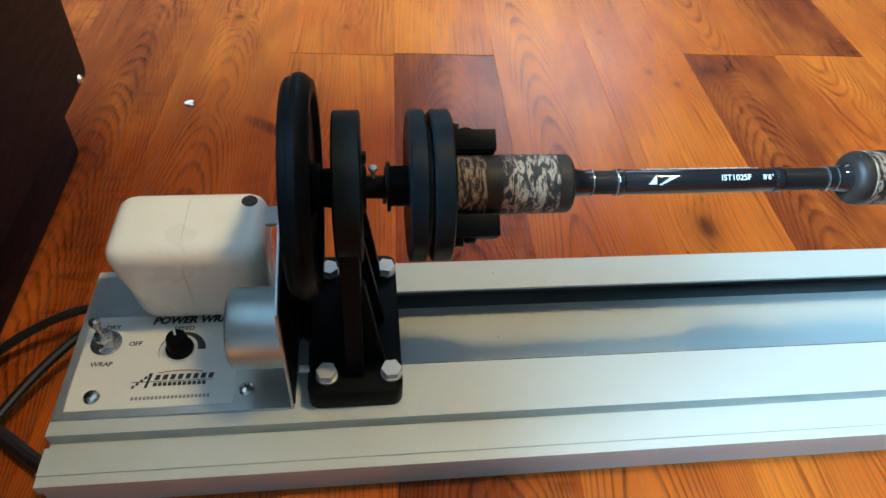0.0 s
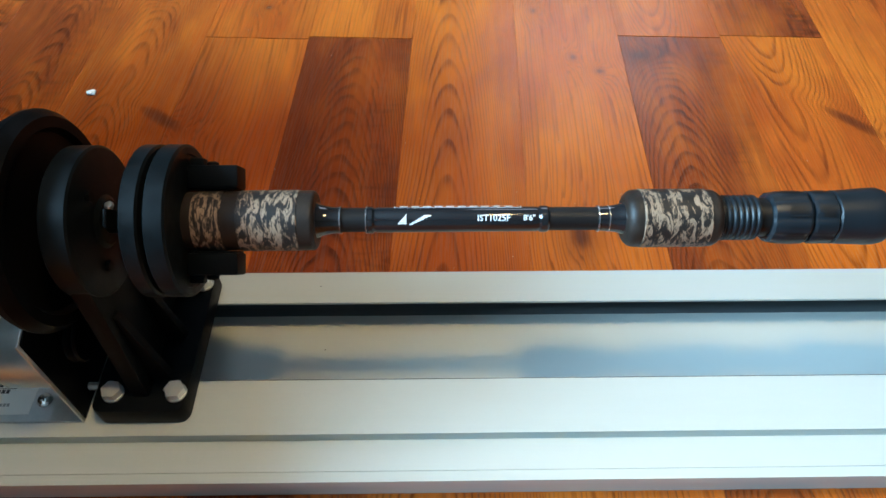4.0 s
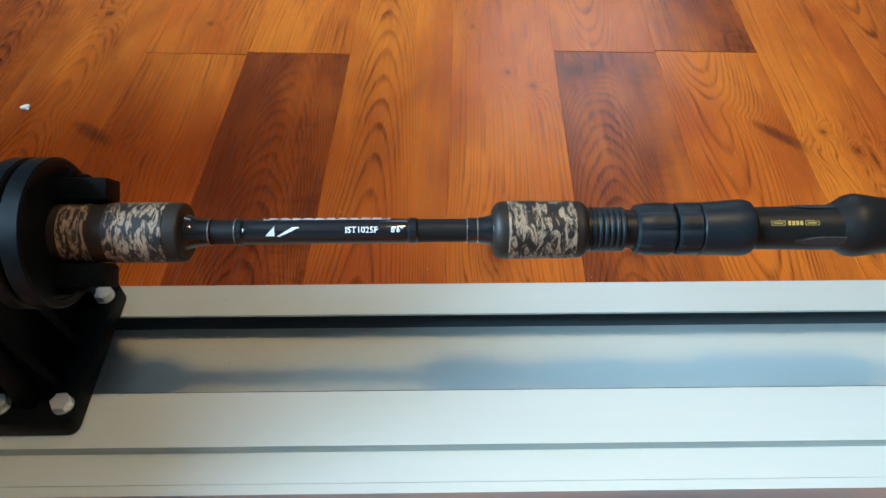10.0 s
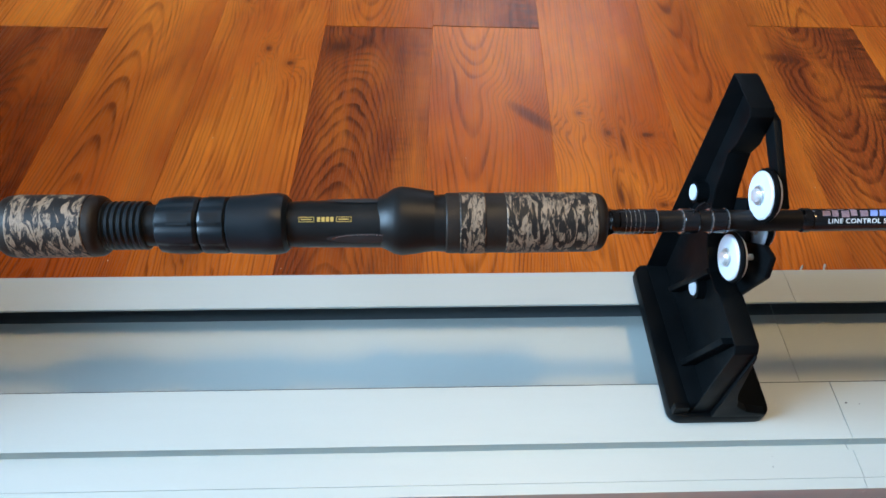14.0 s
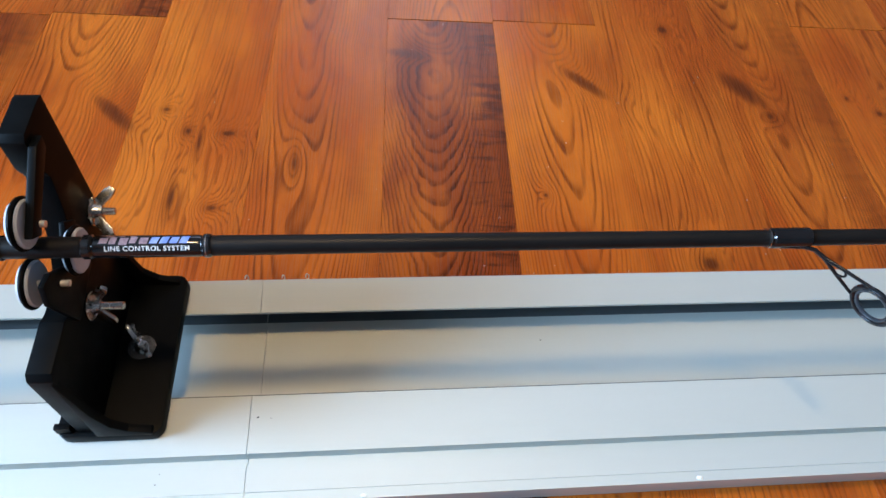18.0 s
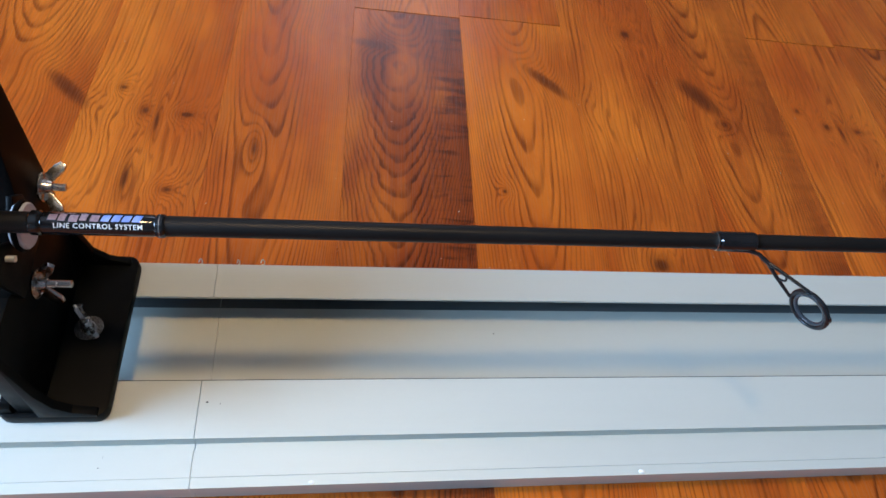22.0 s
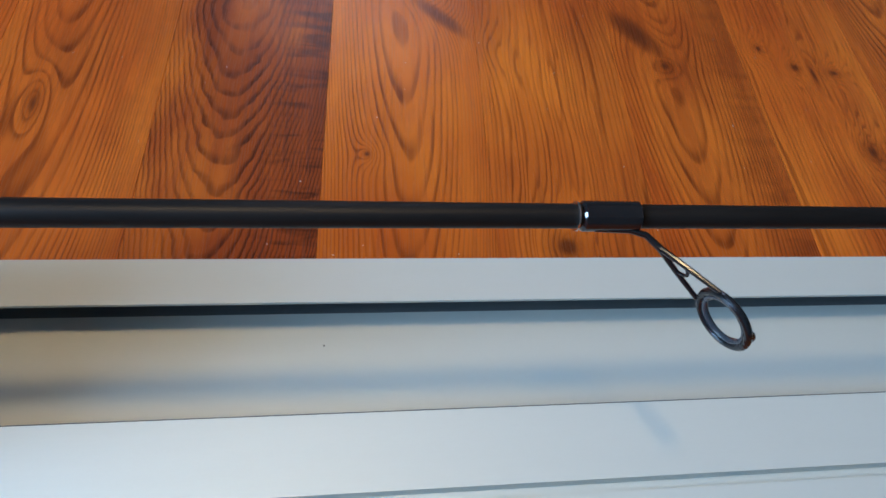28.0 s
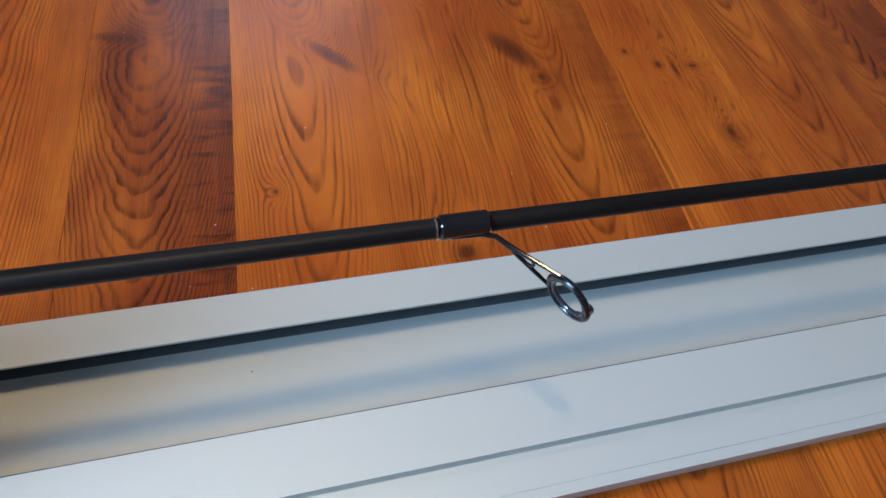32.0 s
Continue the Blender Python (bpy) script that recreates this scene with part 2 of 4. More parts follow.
def laminate(name="laminate_pine"):
    """Varnished pine-look laminate: each strip's own colour carries its tone, seed and figure (0 straight grain, 1 arched)."""
    m = Mat(name, 0.24, spec=0.25)
    info = m.n("ObjectInfo")
    sep = m.n("SeparateColor")
    m.put(info.outputs["Color"], sep.inputs[0])
    tone, seed, figure = sep.outputs[0], sep.outputs[1], sep.outputs[2]
    tc = m.n("TexCoord")
    xyz = m.n("SeparateXYZ")
    m.put(tc.outputs["Object"], xyz.inputs[0])
    x, y = xyz.outputs[0], xyz.outputs[1]
    off = m.math('MULTIPLY', seed, 37.0)

    def field(sx, sy, detail, shift=0.0, rough=0.55, dist=0.0):
        cv = m.n("CombineXYZ")
        m.put(m.math('MULTIPLY', x, sx), cv.inputs[0])
        m.put(m.math('MULTIPLY', y, sy), cv.inputs[1])
        m.put(m.math('ADD', off, shift), cv.inputs[2])
        return m.noise(cv.outputs[0], 1.0, detail, rough, dist)

    wander, ripple = field(6.0, 2.0, 1, 0.0, 0.4), field(24.0, 9.0, 2, 3.0)
    pores, patch = field(700.0, 18.0, 3, 1.0, 0.6), field(11.0, 4.5, 3, 5.0)
    smoke = field(26.0, 9.0, 3, 8.0)
    fleck = m.grey(field(30.0, 130.0, 2, 7.0, 0.5, 0.5), 0.50, 0.66)
    # knots, at their places in the room
    geo = m.n("NewGeometry")
    gx = m.n("SeparateXYZ")
    m.put(geo.outputs["Position"], gx.inputs[0])
    knots = halo = None
    for kx, ky, rx, ry in KNOTS:
        dx = m.math('MULTIPLY', m.math('SUBTRACT', gx.outputs[0], kx), 0.92 / rx)
        dy = m.math('MULTIPLY', m.math('SUBTRACT', gx.outputs[1], ky), 0.85 / ry)
        d2 = m.math('ADD', m.math('MULTIPLY', dx, dx), m.math('MULTIPLY', dy, dy))
        k = m.grey(m.math('ADD', d2, m.math('MULTIPLY', ripple, 0.8)), 0.5, 1.5, 1.0, 0.0)
        h = m.math('DIVIDE', 1.0, m.math('ADD', 1.0, m.math('MULTIPLY', d2, 0.12)))
        knots = k if knots is None else m.math('MAXIMUM', knots, k)
        halo = h if halo is None else m.math('MAXIMUM', halo, h)
    # broad burls, at their places in the room
    burl = None
    for ax, ay, bx, by, w in BURLS:
        half, ang = math.hypot(bx - ax, by - ay) / 2, math.atan2(by - ay, bx - ax)
        dx, dy = m.math('SUBTRACT', gx.outputs[0], (ax + bx) / 2), m.math('SUBTRACT', gx.outputs[1], (ay + by) / 2)
        u = m.math('ADD', m.math('MULTIPLY', dx, math.cos(ang) / half), m.math('MULTIPLY', dy, math.sin(ang) / half))
        q = m.math('ADD', m.math('MULTIPLY', dx, -math.sin(ang) / w), m.math('MULTIPLY', dy, math.cos(ang) / w))
        d2 = m.math('ADD', m.math('MULTIPLY', u, u), m.math('MULTIPLY', q, q))
        k = m.grey(m.math('ADD', d2, m.math('MULTIPLY', m.math('ADD', ripple, pores), 1.1)), 1.0, 2.5, 1.0, 0.0)
        h = m.math('DIVIDE', 1.0, m.math('ADD', 1.0, m.math('MULTIPLY', d2, 0.25)))
        burl = k if burl is None else m.math('MAXIMUM', burl, k)
        halo = m.math('MAXIMUM', halo, m.math('MULTIPLY', h, 0.9))
    # growth rings cut by the board's face: arches in figured boards, near-straight lines in the others
    way = m.math('SUBTRACT', m.math('MULTIPLY', info.outputs["Alpha"], 2.0), 1.0)
    arched = m.math('CEIL', m.math('SUBTRACT', figure, 0.5))
    xc = m.math('ADD', x, m.math('MULTIPLY', m.math('SUBTRACT', seed, 0.5), 0.05))
    xc = m.math('ADD', xc, m.math('MULTIPLY', m.math('SUBTRACT', wander, 0.5), 0.045))
    cup = m.math('ADD', m.math('MULTIPLY', m.math('MULTIPLY', xc, xc), 3800.0), m.math('MULTIPLY', m.math('MULTIPLY', y, way), m.grey(tone, 0.3, 0.9, 20.0, 44.0)))
    straight = m.math('ADD', m.math('MULTIPLY', x, 215.0), m.math('MULTIPLY', m.math('MULTIPLY', y, way), 4.0))
    uneven, faint = field(70.0, 1.2, 2, 11.0), field(120.0, 5.0, 2, 13.0)
    straight = m.math('ADD', straight, m.math('MULTIPLY', uneven, 5.0))
    f = m.math('ADD', m.math('MULTIPLY', arched, cup), m.math('MULTIPLY', m.math('SUBTRACT', 1.0, arched), straight))
    f = m.math('ADD', f, m.math('MULTIPLY', wander, 5.0))
    f = m.math('ADD', f, m.math('MULTIPLY', ripple, m.grey(tone, 0.3, 0.9, 0.8, 2.4)))
    f = m.math('ADD', f, m.math('MULTIPLY', field(34.0, 75.0, 2, 17.0), m.grey(tone, 0.5, 0.95, 0.0, 0.7)))
    f = m.math('ADD', f, m.math('MULTIPLY', halo, 4.6))
    ring = m.math('FRACT', f)
    late = m.ramp(ring, [(0.0, (0.05, 0.05, 0.05)), (0.50, (0.08, 0.08, 0.08)), (0.80, (1, 1, 1)), (0.92, (0.9, 0.9, 0.9)), (1.0, (0.05, 0.05, 0.05))])
    late = m.math('POWER', late, m.grey(tone, 0.3, 0.9, 1.4, 0.75))
    late = m.math('MULTIPLY', late, m.grey(arched, 0.0, 1.0, 0.85, 1.0))
    # the dark figure keeps to a wandering part of the board's width
    side = m.grey(m.math('ADD', m.math('MULTIPLY', m.math('MULTIPLY', x, way), -9.0), m.math('MULTIPLY', smoke, 1.6)), 0.25, 1.15)
    deep = m.math('MULTIPLY', tone, m.grey(side, 0.0, 1.0, 0.42, 1.0))
    strength = m.math('MULTIPLY', m.math('MULTIPLY', m.grey(smoke, 0.3, 0.7, 0.55, 1.0), m.grey(deep, 0.0, 0.75, 0.95, 1.0)), m.grey(faint, 0.31, 0.60, 0.28, 1.0))
    light = m.mix(m.grey(patch, 0.35, 0.65), (0.540, 0.138, 0.0132), (0.385, 0.0735, 0.0078))
    dark = m.mix(m.grey(patch, 0.35, 0.7), (0.265, 0.0510, 0.0088), (0.152, 0.0270, 0.0060))
    base = m.mix(m.grey(m.math('ADD', deep, m.math('MULTIPLY', m.math('SUBTRACT', smoke, 0.5), 0.8)), 0.06, 0.8), light, dark)
    line = m.mix(deep, (0.118, 0.0195, 0.0029), (0.014, 0.0033, 0.0017))
    c = m.mix(m.math('MULTIPLY', late, strength), base, line)
    c = m.mix(m.math('MULTIPLY', m.math('MULTIPLY', fleck, m.grey(x, 0.012, 0.036)), m.grey(deep, 0.2, 0.8, 0.0, 0.7)), c, line)
    c = m.mix(m.grey(pores, 0.47, 0.77, 0.0, 0.46), c, line)
    c = m.mix(m.grey(halo, 0.6, 1.0, 0.0, 0.5), c, line)
    c = m.mix(m.math('MULTIPLY', m.math('MULTIPLY', knots, knots), 0.78), c, (0.058, 0.013, 0.0045))
    c = m.mix(m.math('MULTIPLY', burl, 0.78), c, (0.066, 0.015, 0.005))
    m.colour(c)
    m.rough(m.grey(pores, 0.3, 0.8, 0.22, 0.34))
    m.bump(m.math('ADD', pores, m.math('MULTIPLY', late, -0.4)), 0.10, 0.0003)
    return m.m


# knots of the printed boards: place and half-widths
KNOTS = [(0.322, 0.327, 0.0035, 0.005), (0.348, 0.301, 0.0045, 0.004), (0.294, 0.065, 0.011, 0.016), (-0.160, 0.453, 0.005, 0.005), (-0.031, 0.430, 0.0035, 0.004),
         (0.287, 0.421, 0.003, 0.004), (0.663, 0.191, 0.0045, 0.005), (0.639, 0.220, 0.0035, 0.003), (0.700, 0.188, 0.006, 0.003), (0.675, 0.178, 0.002, 0.014), (0.763, 0.150, 0.003, 0.010),
         (0.991, 0.110, 0.002, 0.0025), (1.167, 0.357, 0.006, 0.006), (1.343, 0.243, 0.003, 0.0035), (1.370, 0.220, 0.0042, 0.004), (1.385, 0.212, 0.002, 0.012), (1.406, 0.215, 0.005, 0.003),
         (1.124, 0.031, 0.008, 0.008), (1.401, 0.123, 0.006, 0.008), (0.398, 0.330, 0.012, 0.008), 
         (1.246, 0.215, 0.005, 0.005), (0.660, 0.110, 0.003, 0.014), (0.696, 0.098, 0.005, 0.003), (0.620, 0.060, 0.004, 0.010)]

# broad dark burls: from, to, half-width
BURLS = [(1.038, 0.285, 1.076, 0.242, 0.0075), (1.212, 0.282, 1.245, 0.231, 0.012), (0.573, 0.235, 0.612, 0.193, 0.0075), (-0.132, 0.242, -0.086, 0.208, 0.0075), (0.852, 0.312, 0.892, 0.303, 0.007)]

M_LAM = laminate()
M_RAIL = mottled("satin_anodised_aluminium", (0.505, 0.535, 0.505), (0.485, 0.515, 0.485), 0.50, 0.015, 0.25, 14, 0.04, (0.3, 3, 3), 0.5, 700)
# dark grey for the painted shade under the back flange and for the edge line
M_RAILDARK = mottled("rail_dark_grey", (0.085, 0.096, 0.102), (0.068, 0.078, 0.084), 0.6, 0.08, 0.2, 20, 0.05, (0.2, 3, 3))
M_BLACK = mottled("black_nylon_casting", (0.0018, 0.0022, 0.0025), (0.0034, 0.0041, 0.0046), 0.44, 0.07, 0, 60, 0.12, spec=0.06)
M_RUBBER = mottled("black_rubber", (0.0014, 0.0016, 0.0018), (0.0026, 0.0028, 0.0032), 0.42, 0.08, 0, 80, 0.15, spec=0.04)
M_WORN = mottled("scuffed_black_casting", (0.0022, 0.0030, 0.0033), (0.0050, 0.0068, 0.0076), 0.42, 0.09, 0, 90, 0.15, spec=0.09)
M_WHITE = mottled("white_moulded_plastic", (0.86, 0.83, 0.72), (0.83, 0.80, 0.69), 0.3, 0.06, 0, 25, 0.03)
M_STEEL = mottled("zinc_plated_steel", (0.52, 0.55, 0.54), (0.42, 0.45, 0.45), 0.38, 0.08, 0.85, 50, 0.05)
M_CHROME = mottled("bright_screw_steel", (0.78, 0.79, 0.78), (0.72, 0.73, 0.72), 0.34, 0.04, 0.7, 120, 0.03)
M_POLISH = mottled("polished_nickel", (0.60, 0.60, 0.58), (0.48, 0.48, 0.47), 0.24, 0.07, 1.0, 120, 0.05)
M_CAN = mottled("galvanised_motor_can", (0.44, 0.53, 0.53), (0.36, 0.45, 0.45), 0.36, 0.06, 0.75, 60, 0.05)
M_LABEL = mottled("cream_label_film", (0.66, 0.655, 0.60), (0.63, 0.625, 0.57), 0.35, 0.05, 0, 30, 0.0)
M_INK = mottled("black_print", (0.012, 0.012, 0.013), (0.02, 0.02, 0.02), 0.5, 0.05, 0, 100, 0.0)
M_SEAMLINE = mottled("aged_cream_plastic", (0.60, 0.58, 0.50), (0.55, 0.53, 0.46), 0.4, 0.05, 0, 40, 0.0)
M_GREYINK = mottled("grey_print", (0.20, 0.20, 0.19), (0.25, 0.25, 0.24), 0.5, 0.05, 0, 100, 0.0)
M_REDINK = mottled("red_print", (0.45, 0.10, 0.05), (0.5, 0.2, 0.12), 0.5, 0.05, 0, 100, 0.0)
M_BLANK = mottled("satin_graphite_blank", (0.0045, 0.0041, 0.0040), (0.0080, 0.0072, 0.0069), 0.46, 0.05, 0.0, 60, 0.05, (0.2, 1, 1), 0.2)
M_EPOXY = mottled("gloss_black_epoxy", (0.006, 0.006, 0.007), (0.010, 0.010, 0.011), 0.10, 0.04, 0, 60, 0.06)
M_SILVER = mottled("silver_thread", (0.42, 0.42, 0.42), (0.3, 0.3, 0.3), 0.25, 0.08, 0.9, 300, 0.2)
M_WHITEINK = mottled("white_lettering", (0.72, 0.72, 0.70), (0.6, 0.6, 0.6), 0.35, 0.05, 0, 100, 0.0)
M_PINKINK = mottled("pale_pink_print", (0.34, 0.24, 0.27), (0.16, 0.10, 0.13), 0.35, 0.05, 0, 260, 0.0)
M_BLUEINK = mottled("blue_print", (0.14, 0.21, 0.52), (0.24, 0.32, 0.62), 0.35, 0.05, 0, 260, 0.0)
M_GOLD = mottled("gold_print", (0.55, 0.38, 0.10), (0.45, 0.3, 0.08), 0.3, 0.05, 0.4, 100, 0.0)
M_SEAT = mottled("blue_black_reel_seat", (0.005, 0.008, 0.010), (0.007, 0.010, 0.013), 0.40, 0.06, 0, 50, 0.06, spec=0.26)
M_SEATM = mottled("soft_touch_black", (0.0045, 0.0042, 0.004), (0.008, 0.0075, 0.007), 0.42, 0.06, 0, 50, 0.06, spec=0.22)
M_ROLLER = mottled("pale_nylon", (0.50, 0.53, 0.58), (0.46, 0.49, 0.54), 0.4, 0.06, 0, 60, 0.04)
M_FOAM = mottled("brown_black_foam", (0.011, 0.0072, 0.0052), (0.020, 0.0135, 0.0095), 0.5, 0.08, 0, 90, 0.3, spec=0.24)
M_GUIDE = mottled("smoked_chrome", (0.055, 0.060, 0.068), (0.035, 0.040, 0.046), 0.16, 0.05, 0.9, 60, 0.0)
M_GUIDERING = mottled("dark_ceramic", (0.018, 0.020, 0.024), (0.030, 0.033, 0.038), 0.12, 0.04, 0, 60, 0.0)
M_CORD = mottled("black_vinyl_cord", (0.012, 0.011, 0.011), (0.02, 0.018, 0.018), 0.35, 0.08, 0, 120, 0.05)
M_DARK = mottled("black_ash_cabinet", (0.003, 0.0032, 0.0048), (0.006, 0.005, 0.007), 0.55, 0.08, 0, 30, 0.1, (1, 1, 6), 0.15)
M_WALL = mottled("matt_wall_paint", (0.18, 0.175, 0.165), (0.155, 0.15, 0.14), 0.85, 0.05, 0, 3, 0.1)
M_CEIL = mottled("pale_ceiling_paint", (0.42, 0.41, 0.39), (0.38, 0.37, 0.355), 0.9, 0.05, 0, 3, 0.1)
M_FLAKE = mottled("white_paper_scrap", (0.8, 0.79, 0.76), (0.7, 0.69, 0.66), 0.8, 0.05, 0, 200, 0.2)
M_FOIL = mottled("pale_plastic_shaving", (0.55, 0.60, 0.62), (0.45, 0.5, 0.52), 0.3, 0.05, 0, 200, 0.2)


def camo(name="camouflage_grip_tape"):
    m = Mat(name, 0.5, spec=0.22)
    v = m.coords("Object", (1, 0.34, 0.34))
    a = m.noise(v, 235, 4, 0.60, 1.2)
    b = m.noise(v, 520, 3, 0.6, 0.8)
    patches = m.ramp(a, [(0.0, (0.010, 0.008, 0.007)), (0.475, (0.016, 0.012, 0.010)), (0.505, (0.13, 0.085, 0.054)), (0.56, (0.28, 0.19, 0.125)), (0.66, (0.13, 0.092, 0.064)), (0.75, (0.05, 0.038, 0.03))])
    m.colour(m.mix(m.grey(b, 0.54, 0.60, 0, 0.9), patches, (0.013, 0.010, 0.008)))
    m.bump(m.noise(v, 900, 3), 0.25, 0.0004)
    return m.m


M_CAMO = camo()

# ---------------- the room ----------------
X0, X1, Y0, Y1, H = -1.95, 3.6, -2.6, 3.1, 2.4


def wall(name, x0, x1, y0, y1, hole=None):
    """A wall with thickness; hole is (from, to, low, high) along its length."""
    if not hole:
        return solo(name, box(x0, x1, y0, y1, 0, H), M_WALL, "plain painted room wall in dark warm grey", "wall", "structure", smooth=False)
    a, b, lo, hi = hole
    along_x = x1 - x0 > y1 - y0
    if along_x:
        bits = [(x0, a, y0, y1, 0, H), (b, x1, y0, y1, 0, H), (a, b, y0, y1, 0, lo), (a, b, y0, y1, hi, H)]
    else:
        bits = [(x0, x1, y0, a, 0, H), (x0, x1, b, y1, 0, H), (x0, x1, a, b, 0, lo), (x0, x1, a, b, hi, H)]
    return solo(name, joined(*[box(*q) for q in bits]), M_WALL, "plain painted room wall with a window opening", "wall", "structure", smooth=False)


wall("wall_west", X0 - 0.12, X0, Y0, Y1, (-1.08, 0.26, 0.66, 1.94))
wall("wall_east", X1, X1 + 0.12, Y0, Y1)
wall("wall_south", X0 - 0.12, X1 + 0.12, Y0 - 0.12, Y0)
wall("wall_north", X0 - 0.12, X1 + 0.12, Y1, Y1 + 0.12, (0.5, 1.6, 1.4, 2.3))
solo("ceiling", box(X0 - 0.12, X1 + 0.12, Y0 - 0.12, Y1 + 0.12, H, H + 0.1), M_CEIL, "plain pale painted ceiling", "ceiling", "structure", smooth=False)

lamp = thing("ceiling_lamp", LX, LY, 2.40, "round warm ceiling lamp on the pale ceiling", "lamp")
part("base_plate", lathe([(2.37, 0.09), (2.3995, 0.10)], (LX, LY, 0), "z", 32), M_WHITE, lamp)
part("stem", lathe([(2.23, 0.012), (2.371, 0.012)], (LX, LY, 0), "z", 20), M_WHITE, lamp)
part("shade", lathe([(2.215, 0.150), (2.222, 0.150), (2.240, 0.040), (2.245, 0.013)], (LX, LY, 0), "z", 40), M_WHITE, lamp)

# ---------------- rail ----------------
ZR, SEAM = 0.035, 0.7525
BACK = [(0, 0.0), (0, ZR), (-0.0282, ZR), (-0.0282, 0.0330), (-0.0055, 0.0330), (-0.0055, 0.0)]
FRONT = [(-0.0915, 0.0), (-0.0915, ZR), (-0.1310, ZR), (-0.1310, 0.0)]
LEDGE = [(-0.13102, 0.0), (-0.13102, 0.0255), (-0.1365, 0.0255), (-0.1365, 0.0305), (-0.1537, 0.0305), (-0.1537, 0.0294), (-0.1602, 0.0294), (-0.1602, 0.0215), (-0.1570, 0.0205), (-0.1570, 0.0)]
# thin sheet under the back flange's lip, its dark colour deepens the shade there
LIP_SHADE = [(-0.00552, 0.003), (-0.00552, 0.0328), (-0.0062, 0.0328), (-0.0062, 0.0034), (-0.0165, 0.0034), (-0.0185, 0.0031), (-0.0185, 0.003)]
MID = [(-0.00552, 0.0), (-0.00552, 0.003), (-0.09148, 0.003), (-0.09148, 0.0)]


def rail(x0, x1, label, specks, chips):
    r = thing("bed_rail", (x0 + x1) / 2, -0.08, 0, label, "rail", "bed rails")
    for name, poly in (("back_flange", BACK), ("channel_floor", MID), ("front_flange", FRONT), ("front_ledge", LEDGE)):
        strip = part(name, prism(poly, x0, x1, 0.0), M_RAIL, r)
        strip.data.polygons.foreach_set("use_smooth", [False] * len(strip.data.polygons))
    # shade beneath the lip, put in as a dark sheet over the rail
    part("inner_web", prism(LIP_SHADE, x0, x1), M_RAILDARK, r, "dark strip standing in for the shade under the back flange")
    # narrow dark line on the front flange's inner top edge
    part("bare_edge", prism([(-0.0915, ZR), (-0.0915, ZR + 0.00012), (-0.0920, ZR + 0.00012), (-0.0920, ZR)], x0, x1), M_RAILDARK, r, "thin dark line along the channel's front edge")
    for x, y, z, w in specks:
        part("speck", moved(lathe([(0, w), (0.0002, w * 0.7)], axis="z", seg=9), Matrix.Translation((x, y, z + 0.00005)) @ Matrix.Diagonal((1, 0.6, 1, 1))), M_INK, r, "tiny dark speck")
    for x, y, z, w in chips:
        part("paint_chip", moved(lathe([(0, w), (0.0006, w * 0.6)], axis="z", seg=9), Matrix.Translation((x, y, z)) @ Matrix.Diagonal((1.6, 1, 1, 1))), M_FLAKE, r, "tiny white chip")
    return r


rail(-0.2055, SEAM - 0.0002, "pale satin aluminium channel rail lying on the floor under the winder",
     [(0.0808, -0.0131, ZR, 0.0005), (0.0834, -0.0490, 0.003, 0.0006), (0.0560, -0.0220, 0.003, 0.0004), (0.6985, -0.1465, 0.0305, 0.0005)], [])
rail(SEAM + 0.0002, 1.95, "pale satin aluminium extension rail butted to the first",
     [(0.7577, -0.1070, ZR, 0.0009), (0.9618, -0.0395, 0.003, 0.0007), (0.766, -0.1080, ZR, 0.0004), (0.700 + 0.0, -0.14, 0.0305, 0.0003)], [(0.8256, -0.1585, 0.0294, 0.0012), (1.0450, -0.1580, 0.0294, 0.0014)])

# ---------------- fishing rod ----------------
AY, AZ = -0.0650, 0.1675


def rod_r(x):
    """Radius of the tapering blank."""
    return 0.0068 - 0.0021 * (x - 0.1)


rod = thing("fishing_rod", 0.0, AY, AZ, "dark graphite spinning rod with camouflage split grips, held in the chuck", "fishing rod")
C = (0, AY, AZ)


def rodpart(name, profile, mat, label="", seg=48, squash=None, parent=None):
    return part(name, lathe(profile, C, "x", seg, squash), mat, parent or rod, label)


def grip(x0, x1, r0, r1, camo_spans, name, round_l=0.004, round_r=0.003):
    """A foam grip with rounded ends, with bands of camouflage tape."""
    prof = []
    for k in range(7):
        a = math.pi / 2 * k / 6
        prof.append((x0 + round_l * (1 - math.cos(a)), r0 - round_l * (1 - math.sin(a))))
    for k in range(7):
        a = math.pi / 2 * k / 6
        prof.append((x1 - round_r * (1 - math.sin(a)), r1 - round_r * (1 - math.cos(a))))
    prof.sort()
    g = rodpart(name, prof, M_FOAM, "brown-black foam grip with rounded ends")
    for a, b in camo_spans:
        ra, rb = (r0 + (r1 - r0) * (q - x0) / (x1 - x0) for q in (a, b))
        rodpart("camouflage_band", [(a, ra), (a + 0.0004, ra + 0.0003), (b - 0.0004, rb + 0.0003), (b, rb)], M_CAMO, "tan and dark brown camouflage tape", parent=g)
    return g


rodpart("blank", [(0.02, rod_r(0.02)), (0.3, rod_r(0.3)), (0.7, rod_r(0.7)), (1.1, rod_r(1.1)), (1.9, rod_r(1.9))], M_BLANK, "satin dark grey graphite blank")
grip(0.016, 0.1018, 0.0163, 0.0166, [(0.0365, 0.0525), (0.0607, 0.0930)], "butt_grip", 0.002, 0.0025)
grip(0.2712, 0.3240, 0.0160, 0.0158, [(0.2795, 0.3165)], "split_grip", 0.006, 0.005)
grip(0.4968, 0.5800, 0.0158, 0.0152, [(0.5040, 0.5170), (0.5276, 0.5740)], "fore_grip", 0.001, 0.005)


